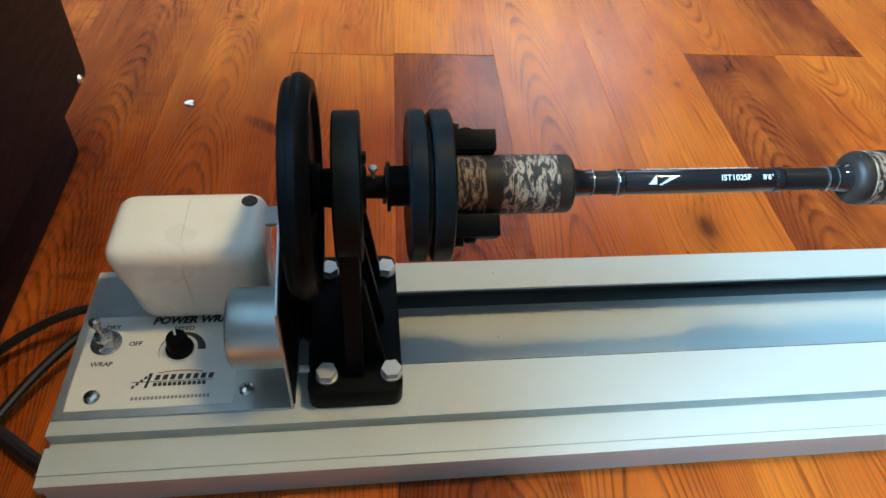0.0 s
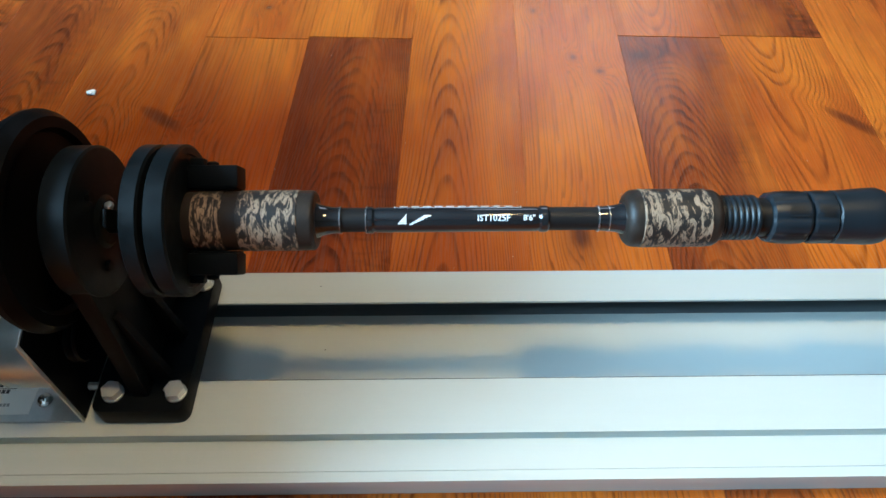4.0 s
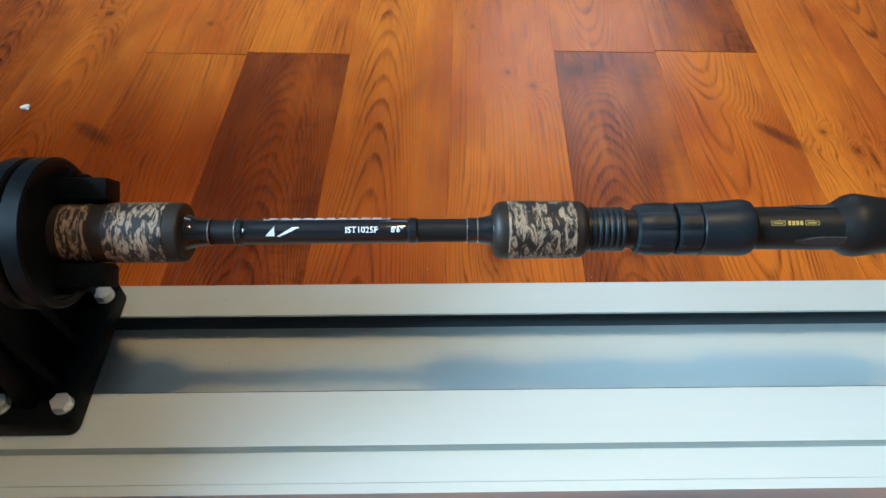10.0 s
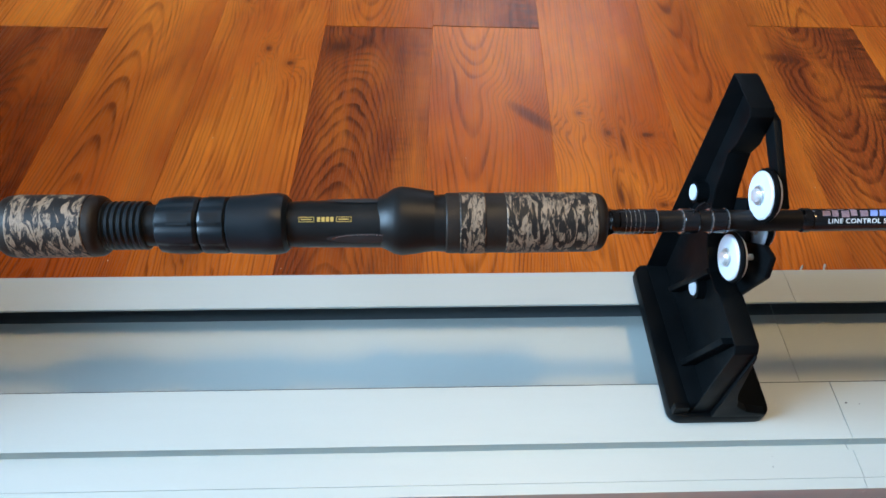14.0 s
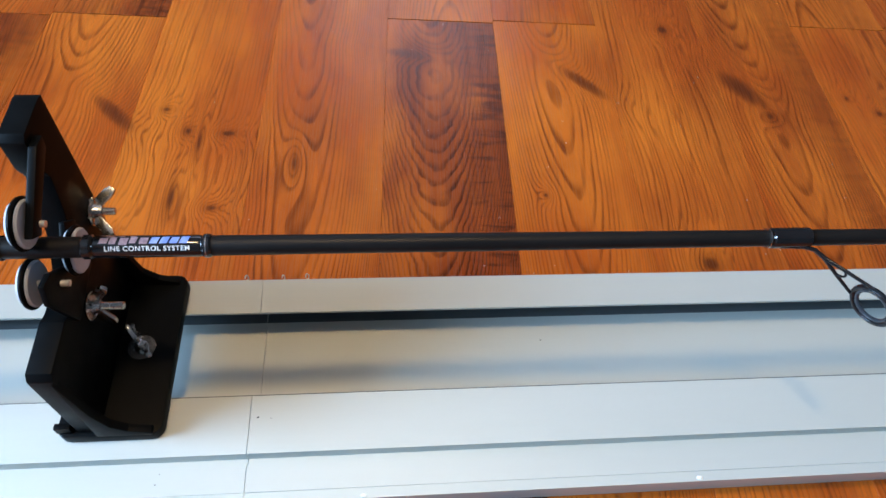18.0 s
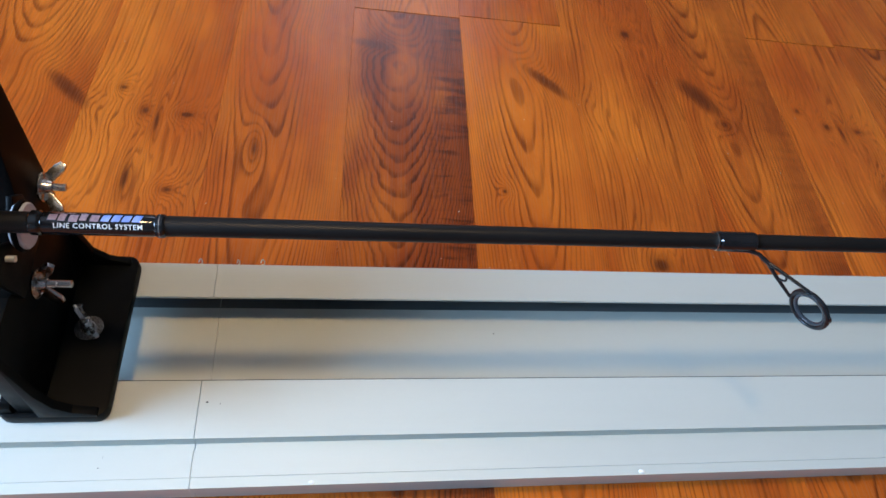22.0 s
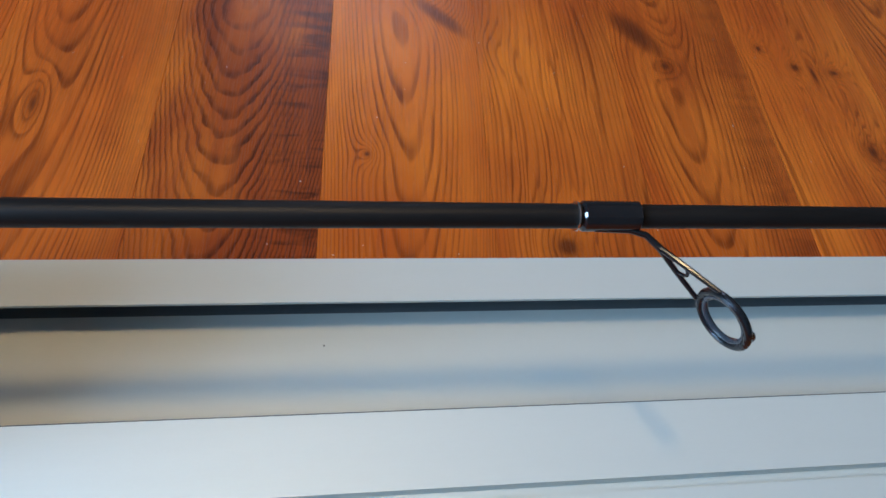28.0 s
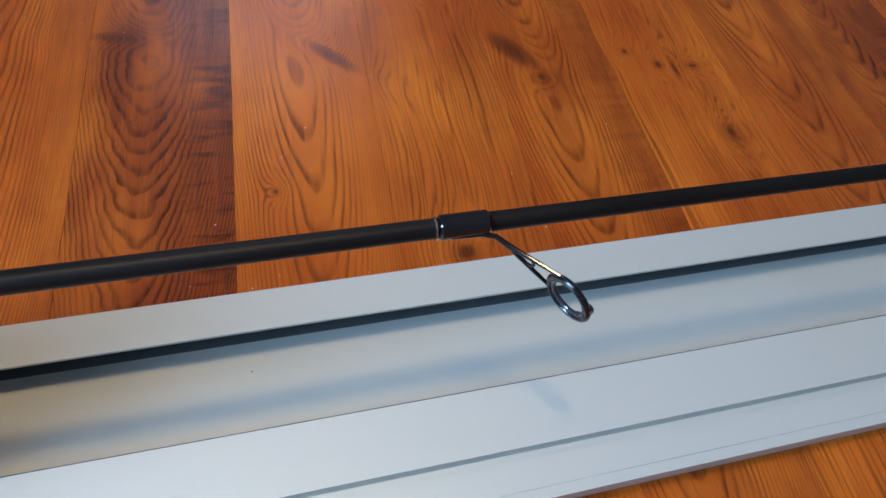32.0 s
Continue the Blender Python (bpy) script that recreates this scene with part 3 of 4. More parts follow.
def epoxy(a, b, fat=0.0009, name="thread_wrap", label="gloss black epoxied thread wrap"):
    ra, rb = rod_r(a), rod_r(b)
    return rodpart(name, [(a, ra), (a + 0.0012, ra + fat), (b - 0.0012, rb + fat), (b, rb)], M_EPOXY, label)


def silver(x, w=0.0006, fat=0.0010):
    return rodpart("silver_band", [(x - w / 2, rod_r(x)), (x - w / 2, rod_r(x) + fat), (x + w / 2, rod_r(x) + fat), (x + w / 2, rod_r(x))], M_SILVER, "thin silver thread band")


def flare(a, b, big, name="winding_check"):
    """Gloss epoxy that swells towards a grip; big end at b."""
    n = 10
    prof = [(a + (b - a) * k / n, rod_r(a) + 0.0006 + (big - rod_r(a)) * (k / n) ** 3) for k in range(n + 1)]
    prof.sort()
    return rodpart(name, prof, M_EPOXY, "gloss black epoxy winding check")


flare(0.1150, 0.1016, 0.0098)
flare(0.2575, 0.2722, 0.0088)
flare(0.5870, 0.5797, 0.0105)
for x in (0.1075, 0.1147, 0.1290, 0.2572, 0.2630, 0.6070, 0.6208, 0.6445, 0.6360, 0.7470):
    silver(x)
rodpart("silver_band", [(1.0586, rod_r(1.06)), (1.0586, rod_r(1.06) + 0.0011), (1.0593, rod_r(1.06) + 0.0011), (1.0593, rod_r(1.06))], M_POLISH, "bright silver trim band")
for a, b in ((0.1288, 0.1336), (0.2242, 0.2300), (0.5865, 0.6072), (0.6205, 0.6300), (0.6355, 0.6446), (0.6840, 0.6900), (0.7446, 0.7497)):
    epoxy(a, b)
epoxy(0.1336, 0.2242, 0.0004, "decal_section", "gloss black decal section")
epoxy(0.6900, 0.7446, 0.0004, "decal_section", "gloss black decal section")
for k in range(5):
    silver(0.5905 + k * 0.0024, 0.0003)


def on_rod(bm, x, r, turn, name, mat, label=""):
    """Bends flat lettering round the blank at x; turn is the angle at which it faces, from +y towards +z."""
    for v in bm.verts:
        th = radians(turn) - v.co.y / r
        rr = r + v.co.z
        v.co = (x + v.co.x, AY + rr * math.cos(th), AZ + rr * math.sin(th))
    return part(name, bm, mat, rod, label)


def bars(spans, h, shear=0.0):
    """Plain bars along x, cut fine so that they bend round the blank."""
    bm = bmesh.new()
    for a, b, y0, y1 in spans:
        n = 6
        rows_ = [[bm.verts.new((p + shear * (y0 + (y1 - y0) * k / n), y0 + (y1 - y0) * k / n, h)) for p in (a, b)] for k in range(n + 1)]
        for r0, r1 in zip(rows_, rows_[1:]):
            bm.faces.new((r0[0], r0[1], r1[1], r1[0]))
    return bm


FACE = 128
on_rod(letters("IST1025F", 0.0048, 0.00005), 0.1990, 0.00735, FACE, "model_lettering", M_WHITEINK, "white model lettering")
on_rod(letters("8'6\"", 0.0044, 0.00005), 0.2185, 0.00735, FACE, "length_lettering", M_WHITEINK, "white length lettering")
on_rod(bars([(-0.0060 + 0.0006 * k, -0.0012 - 0.0004 * k, -0.0030 + 0.0010 * k, -0.0022 + 0.0010 * k) for k in range(6)] + [(0.0005 + 0.0012 * k, 0.0026 + 0.0016 * k, -0.0034 + 0.0009 * k, -0.0026 + 0.0009 * k) for k in range(6)], 0.0001, 0.35), 0.1535, 0.00735, FACE, "maker_mark", M_WHITEINK, "white slanted maker's mark")
on_rod(bars([(-0.036, 0.034, -0.0003, 0.0001), (-0.036, 0.034, 0.0038, 0.0042), (-0.036, -0.0356, 0, 0.004), (0.0336, 0.034, 0, 0.004)]
            + [(-0.033 + k * 0.0064, -0.0286 + k * 0.0064, 0.001, 0.003) for k in range(10)], 0.0001), 0.1805, 0.00735, FACE - 58, "outlined_maker_mark", M_WHITEINK, "outlined silver maker's mark")
for k in range(5):
    on_rod(bars([(-0.0228 + k * 0.0050, -0.0186 + k * 0.0050 - 0.0008 * (k % 2), -0.0018 - 0.0004 * (k % 3), 0.0016 + 0.0004 * (k % 2))], 0.0001, 0.2), 0.7170, 0.0061, FACE - 34, "series_mark", M_PINKINK, "pale pink bar of the series mark")
for k in range(3):
    on_rod(bars([(-0.0205 + 0.006 * k, -0.0165 + 0.0055 * k, 0.0022, 0.0027)], 0.0001, 0.2), 0.7170, 0.0061, FACE - 34, "series_mark", M_PINKINK, "thin pale pink bar")
for k in range(4):
    on_rod(bars([(0.0026 + k * 0.0050, 0.0066 + k * 0.0050, -0.0020, 0.0018 + 0.0003 * (k % 2))], 0.0001, 0.35), 0.7170, 0.0061, FACE - 34, "series_mark", M_BLUEINK, "blue bar of the series mark")
on_rod(letters("LINE CONTROL SYSTEM", 0.0036, 0.00006, 0, 1.12), 0.7180, 0.0061, FACE + 10, "small_lettering", M_WHITEINK, "small white lettering")

# hook keeper on the wrap ahead of the fore grip
part("hook_keeper", tube([(0.6260, AY, AZ + 0.0062), (0.6275, AY + 0.001, AZ + 0.011), (0.6305, AY + 0.002, AZ + 0.0125), (0.6340, AY + 0.001, AZ + 0.011), (0.6350, AY, AZ + 0.0062)], 0.0004, 8), M_GUIDE, rod, "small wire hook keeper")

# reel seat
seat = rodpart("reel_seat", [(0.3262, 0.0108), (0.3862, 0.0108), (0.4112, 0.0112), (0.4212, 0.0120), (0.4662, 0.0125), (0.4762, 0.0140), (0.4822, 0.0146), (0.4882, 0.0144), (0.4967, 0.0150)],
               M_SEATM, "black soft-touch reel seat body", 56,
               lambda a, th, u, v: (u, v))
prof = [(0.3190, 0.0118)]
for k in range(8):
    x = 0.3195 + k * 0.0032
    prof += [(x, 0.0118), (x + 0.0007, 0.0126), (x + 0.0019, 0.0126), (x + 0.0026, 0.0118)]
rodpart("threaded_barrel", prof, M_SEAT, "ribbed blue-black threaded barrel", parent=seat)


def facets(n, deep):
    return lambda a, th, u, v: tuple(q * (1 - deep * (0.5 + 0.5 * math.cos(n * th)) ** 4) for q in (u, v))


rodpart("lock_nut", [(0.3507, 0.0122), (0.3517, 0.0138), (0.3562, 0.0146), (0.3702, 0.0148), (0.3717, 0.0140), (0.3724, 0.0125)], M_SEAT, "fluted blue-black lock nut", 96, facets(8, 0.05), seat)
rodpart("fore_nut", [(0.3726, 0.0125), (0.3730, 0.0143), (0.3742, 0.0148), (0.3852, 0.0149), (0.3862, 0.0140)], M_SEAT, "fluted blue-black jam nut", 96, facets(8, 0.05), seat)
rodpart("sliding_hood", [(0.3862, 0.0135), (0.3872, 0.0148), (0.3962, 0.0152), (0.4062, 0.0156), (0.4112, 0.0155), (0.4145, 0.0146), (0.4165, 0.0126)], M_SEAT, "smooth blue-black hood", 64,
        lambda a, th, u, v: tuple(q * (1 + 0.06 * max(0, math.cos(th - 0.67)) ** 2 * min(1, max(0, (a - 0.392) / 0.02)) ** 1.5) for q in (u, v)), seat)
rodpart("fixed_hood", [(0.4622, 0.0118), (0.4662, 0.0136), (0.4702, 0.0158), (0.4742, 0.0166), (0.4802, 0.0160), (0.4862, 0.0150), (0.4912, 0.0146)], M_SEATM, "smooth black fixed hood", 64,
        lambda a, th, u, v: tuple(q * (1 + 0.16 * max(0, math.cos(th - 0.67)) ** 2) for q in (u, v)), seat)
def frame_bars(a, b):
    return [(a, b, 0.0010, 0.0013), (a, b, -0.0013, -0.0010), (a, a + 0.0003, -0.0013, 0.0013), (b - 0.0003, b, -0.0013, 0.0013), (a + 0.0012, b - 0.0012, -0.0003, 0.0003)]


on_rod(bars(frame_bars(-0.0132, -0.0055) + frame_bars(0.0055, 0.0132) + [(-0.0040 + k * 0.0022, -0.0024 + k * 0.0022, -0.0012, 0.0012) for k in range(4)], 0.0001), 0.4362, 0.01245, FACE - 8, "seat_mark", M_GOLD, "gold maker's mark between two framed bars")
for x, w, r in ((0.3632, 0.0052, 0.01485), (0.3795, 0.0036, 0.0150)):
    for turn in range(0, 360, 60):
        on_rod(bars([(-w, w, -0.0030 + 0.0008 * k, -0.0026 + 0.0008 * k) for k in range(8)], 0.0001), x, r, FACE - 8 + turn, "grip_ribs", M_SEATM, "fine moulded grip ribs")

def lens(half, wide, h, lift=0.0, n=16):
    """A slim pointed oval along x as one sheet; with lift, a thin strip along its upper rim."""
    bm = bmesh.new()
    rows_ = []
    for k in range(n + 1):
        q = -0.97 + 1.94 * k / n
        w = wide * (1 - q * q) ** 0.6
        lo = w - lift if lift else -w
        rows_.append([bm.verts.new((half * q, lo + (w - lo) * j / 6, h)) for j in range(7)])
    for r0, r1 in zip(rows_, rows_[1:]):
        for j in range(6):
            bm.faces.new((r0[j], r1[j], r1[j + 1], r0[j + 1]))
    return bm


for turn in (-58, 46):
    on_rod(lens(0.0200, 0.0030, 0.00018), 0.4560, 0.01285, FACE - 8 + turn, "seat_slot", M_INK, "dark open slot in the reel seat")
    on_rod(lens(0.0170, 0.0025, 0.00024, 0.0004), 0.4560, 0.01290, FACE - 8 + turn, "slot_edge", M_SILVER, "pale slot edge")
for k in range(14):
    on_rod(bars([(-0.0052, 0.0052, -0.0004, 0.0004)], 0.0003), 0.3632, 0.01485, k * 360 / 14, "grip_rib", M_SEAT)

# first guide: foot under the wrap, two legs and a ring
epoxy(1.0605, 1.0850, 0.0012, "guide_wrap", "gloss black epoxied guide wrap")
GD = Vector((0, -0.93, -0.36)).normalized()
GS = Vector((0, -GD.z, GD.y))
AX = Vector((0, AY, AZ))


def gpt(x, out, side=0.0):
    return AX + Vector((x, 0, 0)) + GD * out + GS * side


guide = part("line_guide", tube([gpt(1.0665, 0.0052), gpt(1.0805, 0.0056), gpt(1.0870, 0.0075), gpt(1.0930, 0.0135)], lambda q: 0.0011 + 0.0004 * q, 10), M_GUIDE, rod, "smoked chrome line guide")
for s in (-1, 1):
    part("guide_leg", tube(spline([gpt(1.0920, 0.0125), gpt(1.0985, 0.0195, s * 0.0035), gpt(1.1100, 0.0315, s * 0.0085)], 16), lambda q: 0.0013 - 0.0003 * q, 8), M_GUIDE, guide)
part("guide_brace", tube(spline([gpt(1.1000, 0.0212, -0.0042), gpt(1.1020, 0.0235, 0), gpt(1.1000, 0.0212, 0.0042)], 12), 0.0007, 8), M_GUIDE, guide)
gc, tilt = (1.1150, 0.0405), 0.48


def ringpath(r, dx=0.0):
    return [gpt(gc[0] + dx + r * math.cos(a) * math.sin(tilt), gc[1] + r * math.cos(a) * math.cos(tilt), r * math.sin(a)) for a in (2 * math.pi * k / 40 for k in range(40))]


part("guide_frame", tube(ringpath(0.0120), 0.0017, 12, True), M_GUIDE, guide)
part("guide_ring", tube(ringpath(0.0100, 0.0004), 0.0013, 12, True), M_GUIDERING, guide, "polished black ceramic ring")
loop = [gpt(gc[0] + dx + r * math.cos(a) * math.sin(tilt), gc[1] + r * math.cos(a) * math.cos(tilt), r * math.sin(a))
        for dx, r, a in ((0.0, 0.0118, 0.95), (0.0022, 0.0114, 0.88), (0.0036, 0.0106, 0.55), (0.0040, 0.0100, 0.0), (0.0036, 0.0106, -0.55), (0.0022, 0.0114, -0.88), (0.0, 0.0118, -0.95))]
part("guide_loop", tube(spline(loop, 36), 0.0009, 8), M_GUIDE, guide)

# ---------------- winder head ----------------
head = thing("winder_post", -0.0225, -0.062, ZR, "black moulded bearing post bolted to the aluminium rail", "winder post")
part("base", slab(-0.0520, 0.0070, -0.1225, -0.0070, ZR, ZR + 0.0170, 0.0070, 0.0016), M_BLACK, head)
# web: tangent from the bearing head down to the base
web = [(-0.1120, 0.050), (-0.1100, 0.075)] + [(AY + 0.0405 * math.cos(a), AZ + 0.0405 * math.sin(a)) for a in (math.radians(q) for q in range(195, -16, -15))] + [(-0.0200, 0.075), (-0.0180, 0.050)]
part("web", prism(web, -0.0280, -0.0168, 0.0015), M_BLACK, head)
for y0, y1 in ((-0.1045, -0.0985), (-0.0310, -0.0250)):
    part("rib", prism([(-0.0025, 0.045), (-0.0180, 0.045), (-0.0180, 0.125), (-0.0150, 0.125)], y0 + 0.004, y1 + 0.004, 0.001, "y"), M_BLACK, head)
part("rib", prism([(-0.0015, 0.045), (-0.0180, 0.045), (-0.0180, 0.128), (-0.0150, 0.128)], -0.068, -0.062, 0.001, "y"), M_BLACK, head)
part("bearing_head", lathe([(-0.0300, 0.036), (-0.0296, 0.0405), (-0.0285, 0.0418), (-0.0160, 0.0418), (-0.0150, 0.0405), (-0.0146, 0.036), (-0.0143, 0.015), (-0.0125, 0.0125), (-0.0125, 0.004)], C), M_WORN, head, "scuffed black bearing ring")
part("bearing_boss", lathe([(-0.036, 0.010), (-0.0355, 0.0105), (-0.0300, 0.0115), (-0.0299, 0.002)], C), M_BLACK, head)
for k in range(3):
    a = radians(100 + 120 * k)
    part("bearing_screw", hexhead(-0.0146, AY + 0.0245 * math.cos(a), AZ + 0.0245 * math.sin(a), 0.0055, 0.0025, "x"), M_BLACK, head, "small black screw")

for x, y in ((-0.0400, -0.1095), (0.0000, -0.1095), (-0.0400, -0.0225), (0.0000, -0.0225)):
    bolt = thing("hex_bolt", x, y, ZR + 0.0170, "bright zinc hex bolt holding the black post base", "bolt", "post bolts")
    part("washer", lathe([(0, 0.0068), (0.0010, 0.0068)], (x, y, ZR + 0.0171), "z", 24), M_STEEL, bolt)
    part("bolt_head", moved(hexhead(0, 0, 0, 0.0111, 0.0050), Matrix.Translation((x, y, ZR + 0.0181)) @ Matrix.Rotation(x * 30 + y * 9, 4, 'Z')), M_CHROME, bolt)

spindle = thing("drive_wheel", -0.046, AY, AZ, "large black pulley wheel on the spindle beside the bearing post", "pulley wheel")
part("rim", lathe([(-0.0535, 0.0500), (-0.0535, 0.0575), (-0.0520, 0.0590), (-0.0500, 0.0592), (-0.0480, 0.0612), (-0.0450, 0.0616), (-0.0425, 0.0606), (-0.0405, 0.0588), (-0.0388, 0.0575), (-0.0388, 0.0515), (-0.0425, 0.0490), (-0.0430, 0.0180), (-0.0400, 0.0130)], C, seg=80), M_RUBBER, spindle)
part("hub", lathe([(-0.0560, 0.010), (-0.0400, 0.0135), (-0.0365, 0.0130), (-0.0362, 0.004)], C), M_BLACK, spindle)

chuck = thing("rod_chuck", 0.02, AY, AZ, "black four-jaw disc chuck clamping the rod's butt grip", "chuck")
part("sleeve", lathe([(-0.0360, 0.0062), (-0.0005, 0.0066)], C), M_BLACK, chuck)
part("collar", lathe([(-0.0012, 0.004), (-0.0012, 0.0138), (0.0006, 0.0138), (0.0006, 0.004)], C), M_BLACK, chuck)
part("hex_hub", moved(bevelled(lathe([(0, 0.0125), (0.0095, 0.0125)], axis="x", seg=6), 0.0006, 1), Matrix.Translation((0.0006, AY, AZ)) @ Matrix.Rotation(0.26, 4, 'X')), M_BLACK, chuck)
ss = part("set_screw", lathe([(0.006, 0.0010), (0.0120, 0.0010)], (-0.0085, AY, AZ), "z", 12), M_STEEL, chuck)
part("screw_head", lathe([(0.0118, 0.0022), (0.0126, 0.0026), (0.0140, 0.0022), (0.0142, 0.001)], (-0.0085, AY, AZ), "z", 16), M_STEEL, ss)
for a, b in ((0.0100, 0.0195), (0.0220, 0.0330)):
    part("chuck_disc", lathe([(a, 0.030), (a, 0.0405), (a + 0.001, 0.0420), (b - 0.001, 0.0420), (b, 0.0405), (b, 0.037), (b - 0.0012, 0.0365), (b - 0.0012, 0.012)], C, seg=80), M_WORN, chuck)
part("slit_core", lathe([(0.0190, 0.033), (0.0225, 0.033)], C), M_INK, chuck)
for turn in (38.5, 218.5, -51.5):
    R_ = Matrix.Translation(C) @ Matrix.Rotation(radians(turn), 4, 'X')
    jaw = part("jaw", moved(box(0.0325, 0.0600, 0.0178, 0.0300, -0.0085, 0.0085, 0.0012), R_), M_BLACK, chuck, "black clamping jaw")
    part("jaw_pad", moved(box(0.0335, 0.0590, 0.0168, 0.0182, -0.0070, 0.0070, 0.0003), R_), M_RUBBER, jaw)
    part("jaw_screw", moved(lathe([(0, 0.0036), (0.0022, 0.0034), (0.0030, 0.0022)], axis="y", seg=20), R_ @ Matrix.Translation((0.0440, 0.0298, 0))), M_BLACK, jaw)
    part("jaw_rib", moved(box(0.0325, 0.0400, 0.0295, 0.0345, -0.0035, 0.0035, 0.0008), R_), M_BLACK, jaw)
part("locking_lever", moved(box(-0.0030, -0.0008, -0.029, 0.029, -0.0050, 0.0050, 0.0008), Matrix.Translation(C) @ Matrix.Rotation(radians(-51.5), 4, 'X')), M_BLACK, chuck)

# ---------------- power unit ----------------
PX0, PX1 = -0.2050, -0.0610
unit = thing("power_unit", -0.13, -0.063, ZR, "zinc plated power unit with white motor cover on the rail", "power unit")
part("mounting_plate", box(PX0, PX1, -0.1215, -0.0065, ZR, ZR + 0.0016, 0.0005, 1), M_STEEL, unit)
up = [(-0.1215, ZR + 0.0016), (-0.1215, 0.128), (-0.0420, 0.1550), (-0.0360, 0.1535), (-0.0065, 0.060), (-0.0065, ZR + 0.0016)]
part("upright_plate", prism(up, PX1 - 0.0016, PX1, 0.0004), M_STEEL, unit)
pad = [(-0.1195, ZR + 0.0030), (-0.1195, 0.1270), (-0.0430, 0.1530), (-0.0372, 0.1510), (-0.0085, 0.0600), (-0.0085, ZR + 0.0030)]
part("backing_pad", prism(pad, PX1 + 0.00005, PX1 + 0.0009, 0.0), M_BLACK, unit, "black pad on the inner face of the upright plate")
lab = part("face_label", box(-0.1990, -0.0990, -0.1160, -0.0440, ZR + 0.0016, ZR + 0.0019, 0.0), M_LABEL, unit, "cream printed control label")
ZL = ZR + 0.0021


def printed(bm, x, y, name, mat, label=""):
    return part(name, moved(bm, Matrix.Translation((x, y, ZL))), mat, lab, label)


def flat(spans, shear=0.0):
    bm = bmesh.new()
    for a, b, c, d in spans:
        bm.faces.new([bm.verts.new(p) for p in ((a + shear * c, c, 0), (b + shear * c, c, 0), (b + shear * d, d, 0), (a + shear * d, d, 0))])
    return bm


printed(letters("DRY", 0.0048, 0.0001), -0.1835, -0.0530, "lettering", M_INK)
printed(letters("OFF", 0.0048, 0.0001), -0.1665, -0.0672, "lettering", M_INK)
printed(letters("WRAP", 0.0048, 0.0001), -0.1845, -0.0825, "lettering", M_INK)
printed(letters("SPEED", 0.0050, 0.0001), -0.1370, -0.0560, "lettering", M_INK)
printed(letters("POWER WRAPPER", 0.0082, 0.0004, 0.2), -0.1250, -0.0487, "title_lettering", M_INK)
# tapered speed arc
arc = bmesh.new()
vs = []
for k in range(25):
    a = radians(205 - 205 * k / 24)
    w = 0.0002 + 0.0052 * (k / 24) ** 1.6
    vs.append([arc.verts.new((q * math.cos(a), q * math.sin(a), 0)) for q in (0.0125 - w / 2 + 0.001, 0.0125 + w / 2 + 0.001)])
for p, q in zip(vs, vs[1:]):
    arc.faces.new((p[0], p[1], q[1], q[0]))
printed(arc, -0.1370, -0.0735, "speed_arc", M_INK)
# maker's mark as plain shapes
printed(flat([(-0.0245 + 0.0018 * k, -0.0228 + 0.0018 * k, -0.0050 + 0.0022 * k, -0.0028 + 0.0022 * k) for k in range(5)] + [(-0.0168, -0.0150, -0.005, 0.006)] + [(-0.0125 + k * 0.0047, -0.0095 + k * 0.0047, 0.0006, 0.0046) for k in range(8)], 0.2), -0.1370, -0.0970, "maker_mark", M_INK)
printed(flat([(-0.0125 + k * 0.0030, -0.0102 + k * 0.0030, -0.0040, -0.0012) for k in range(11)]), -0.1370, -0.0970, "maker_mark", M_INK)
printed(flat([(-0.0260, 0.0240, -0.0007, -0.0002)]), -0.1370, -0.0970, "rule", M_INK)
printed(flat([(-0.0110 + k * 0.004, -0.0070 + k * 0.004, 0.0068 - 0.00012 * (k - 3) ** 2, 0.0077 - 0.00012 * (k - 3) ** 2) for k in range(7)]), -0.1370, -0.0970, "red_sweep", M_REDINK)
printed(flat([(-0.0240 + k * 0.0024, -0.0223 + k * 0.0024, -0.0085, -0.0062) for k in range(20)]), -0.1370, -0.1020, "small_print", M_GREYINK)

# toggle switch
TX, TY = -0.1850, -0.0660
sw = part("toggle_switch", moved(lathe([(0, 0.0098), (0.0012, 0.0098), (0.0013, 0.0090)], axis="z", seg=32), Matrix.Translation((TX, TY, ZL))), M_POLISH, unit, "bright toggle switch with ball lever")
part("switch_nut", moved(hexhead(0, 0, 0, 0.0142, 0.0032), Matrix.Translation((TX, TY, ZL + 0.0012)) @ Matrix.Rotation(0.3, 4, 'Z')), M_POLISH, sw)
part("bushing", lathe([(0, 0.0056), (0.0065, 0.0056), (0.0072, 0.0050), (0.0074, 0.002)], (TX, TY, ZL + 0.003), "z", 28), M_POLISH, sw)
part("lever", moved(lathe([(0, 0.0016), (0.0070, 0.0022), (0.0085, 0.0033), (0.0110, 0.0038), (0.0132, 0.0030), (0.0142, 0.001)], axis="z", seg=20), Matrix.Translation((TX, TY, ZL + 0.008)) @ Matrix.Rotation(-0.40, 4, 'X') @ Matrix.Rotation(-0.32, 4, 'Y')), M_POLISH, sw)
# speed knob
KX, KY = -0.1370, -0.0735
kn = part("speed_knob", lathe([(0, 0.0085), (0.001, 0.0090), (0.003, 0.0088), (0.0035, 0.0072), (0.0125, 0.0066), (0.0140, 0.0060), (0.0143, 0.003)], (KX, KY, ZL + 0.0006), "z", 48, facets(18, 0.03)), M_BLACK, unit, "black fluted speed knob")
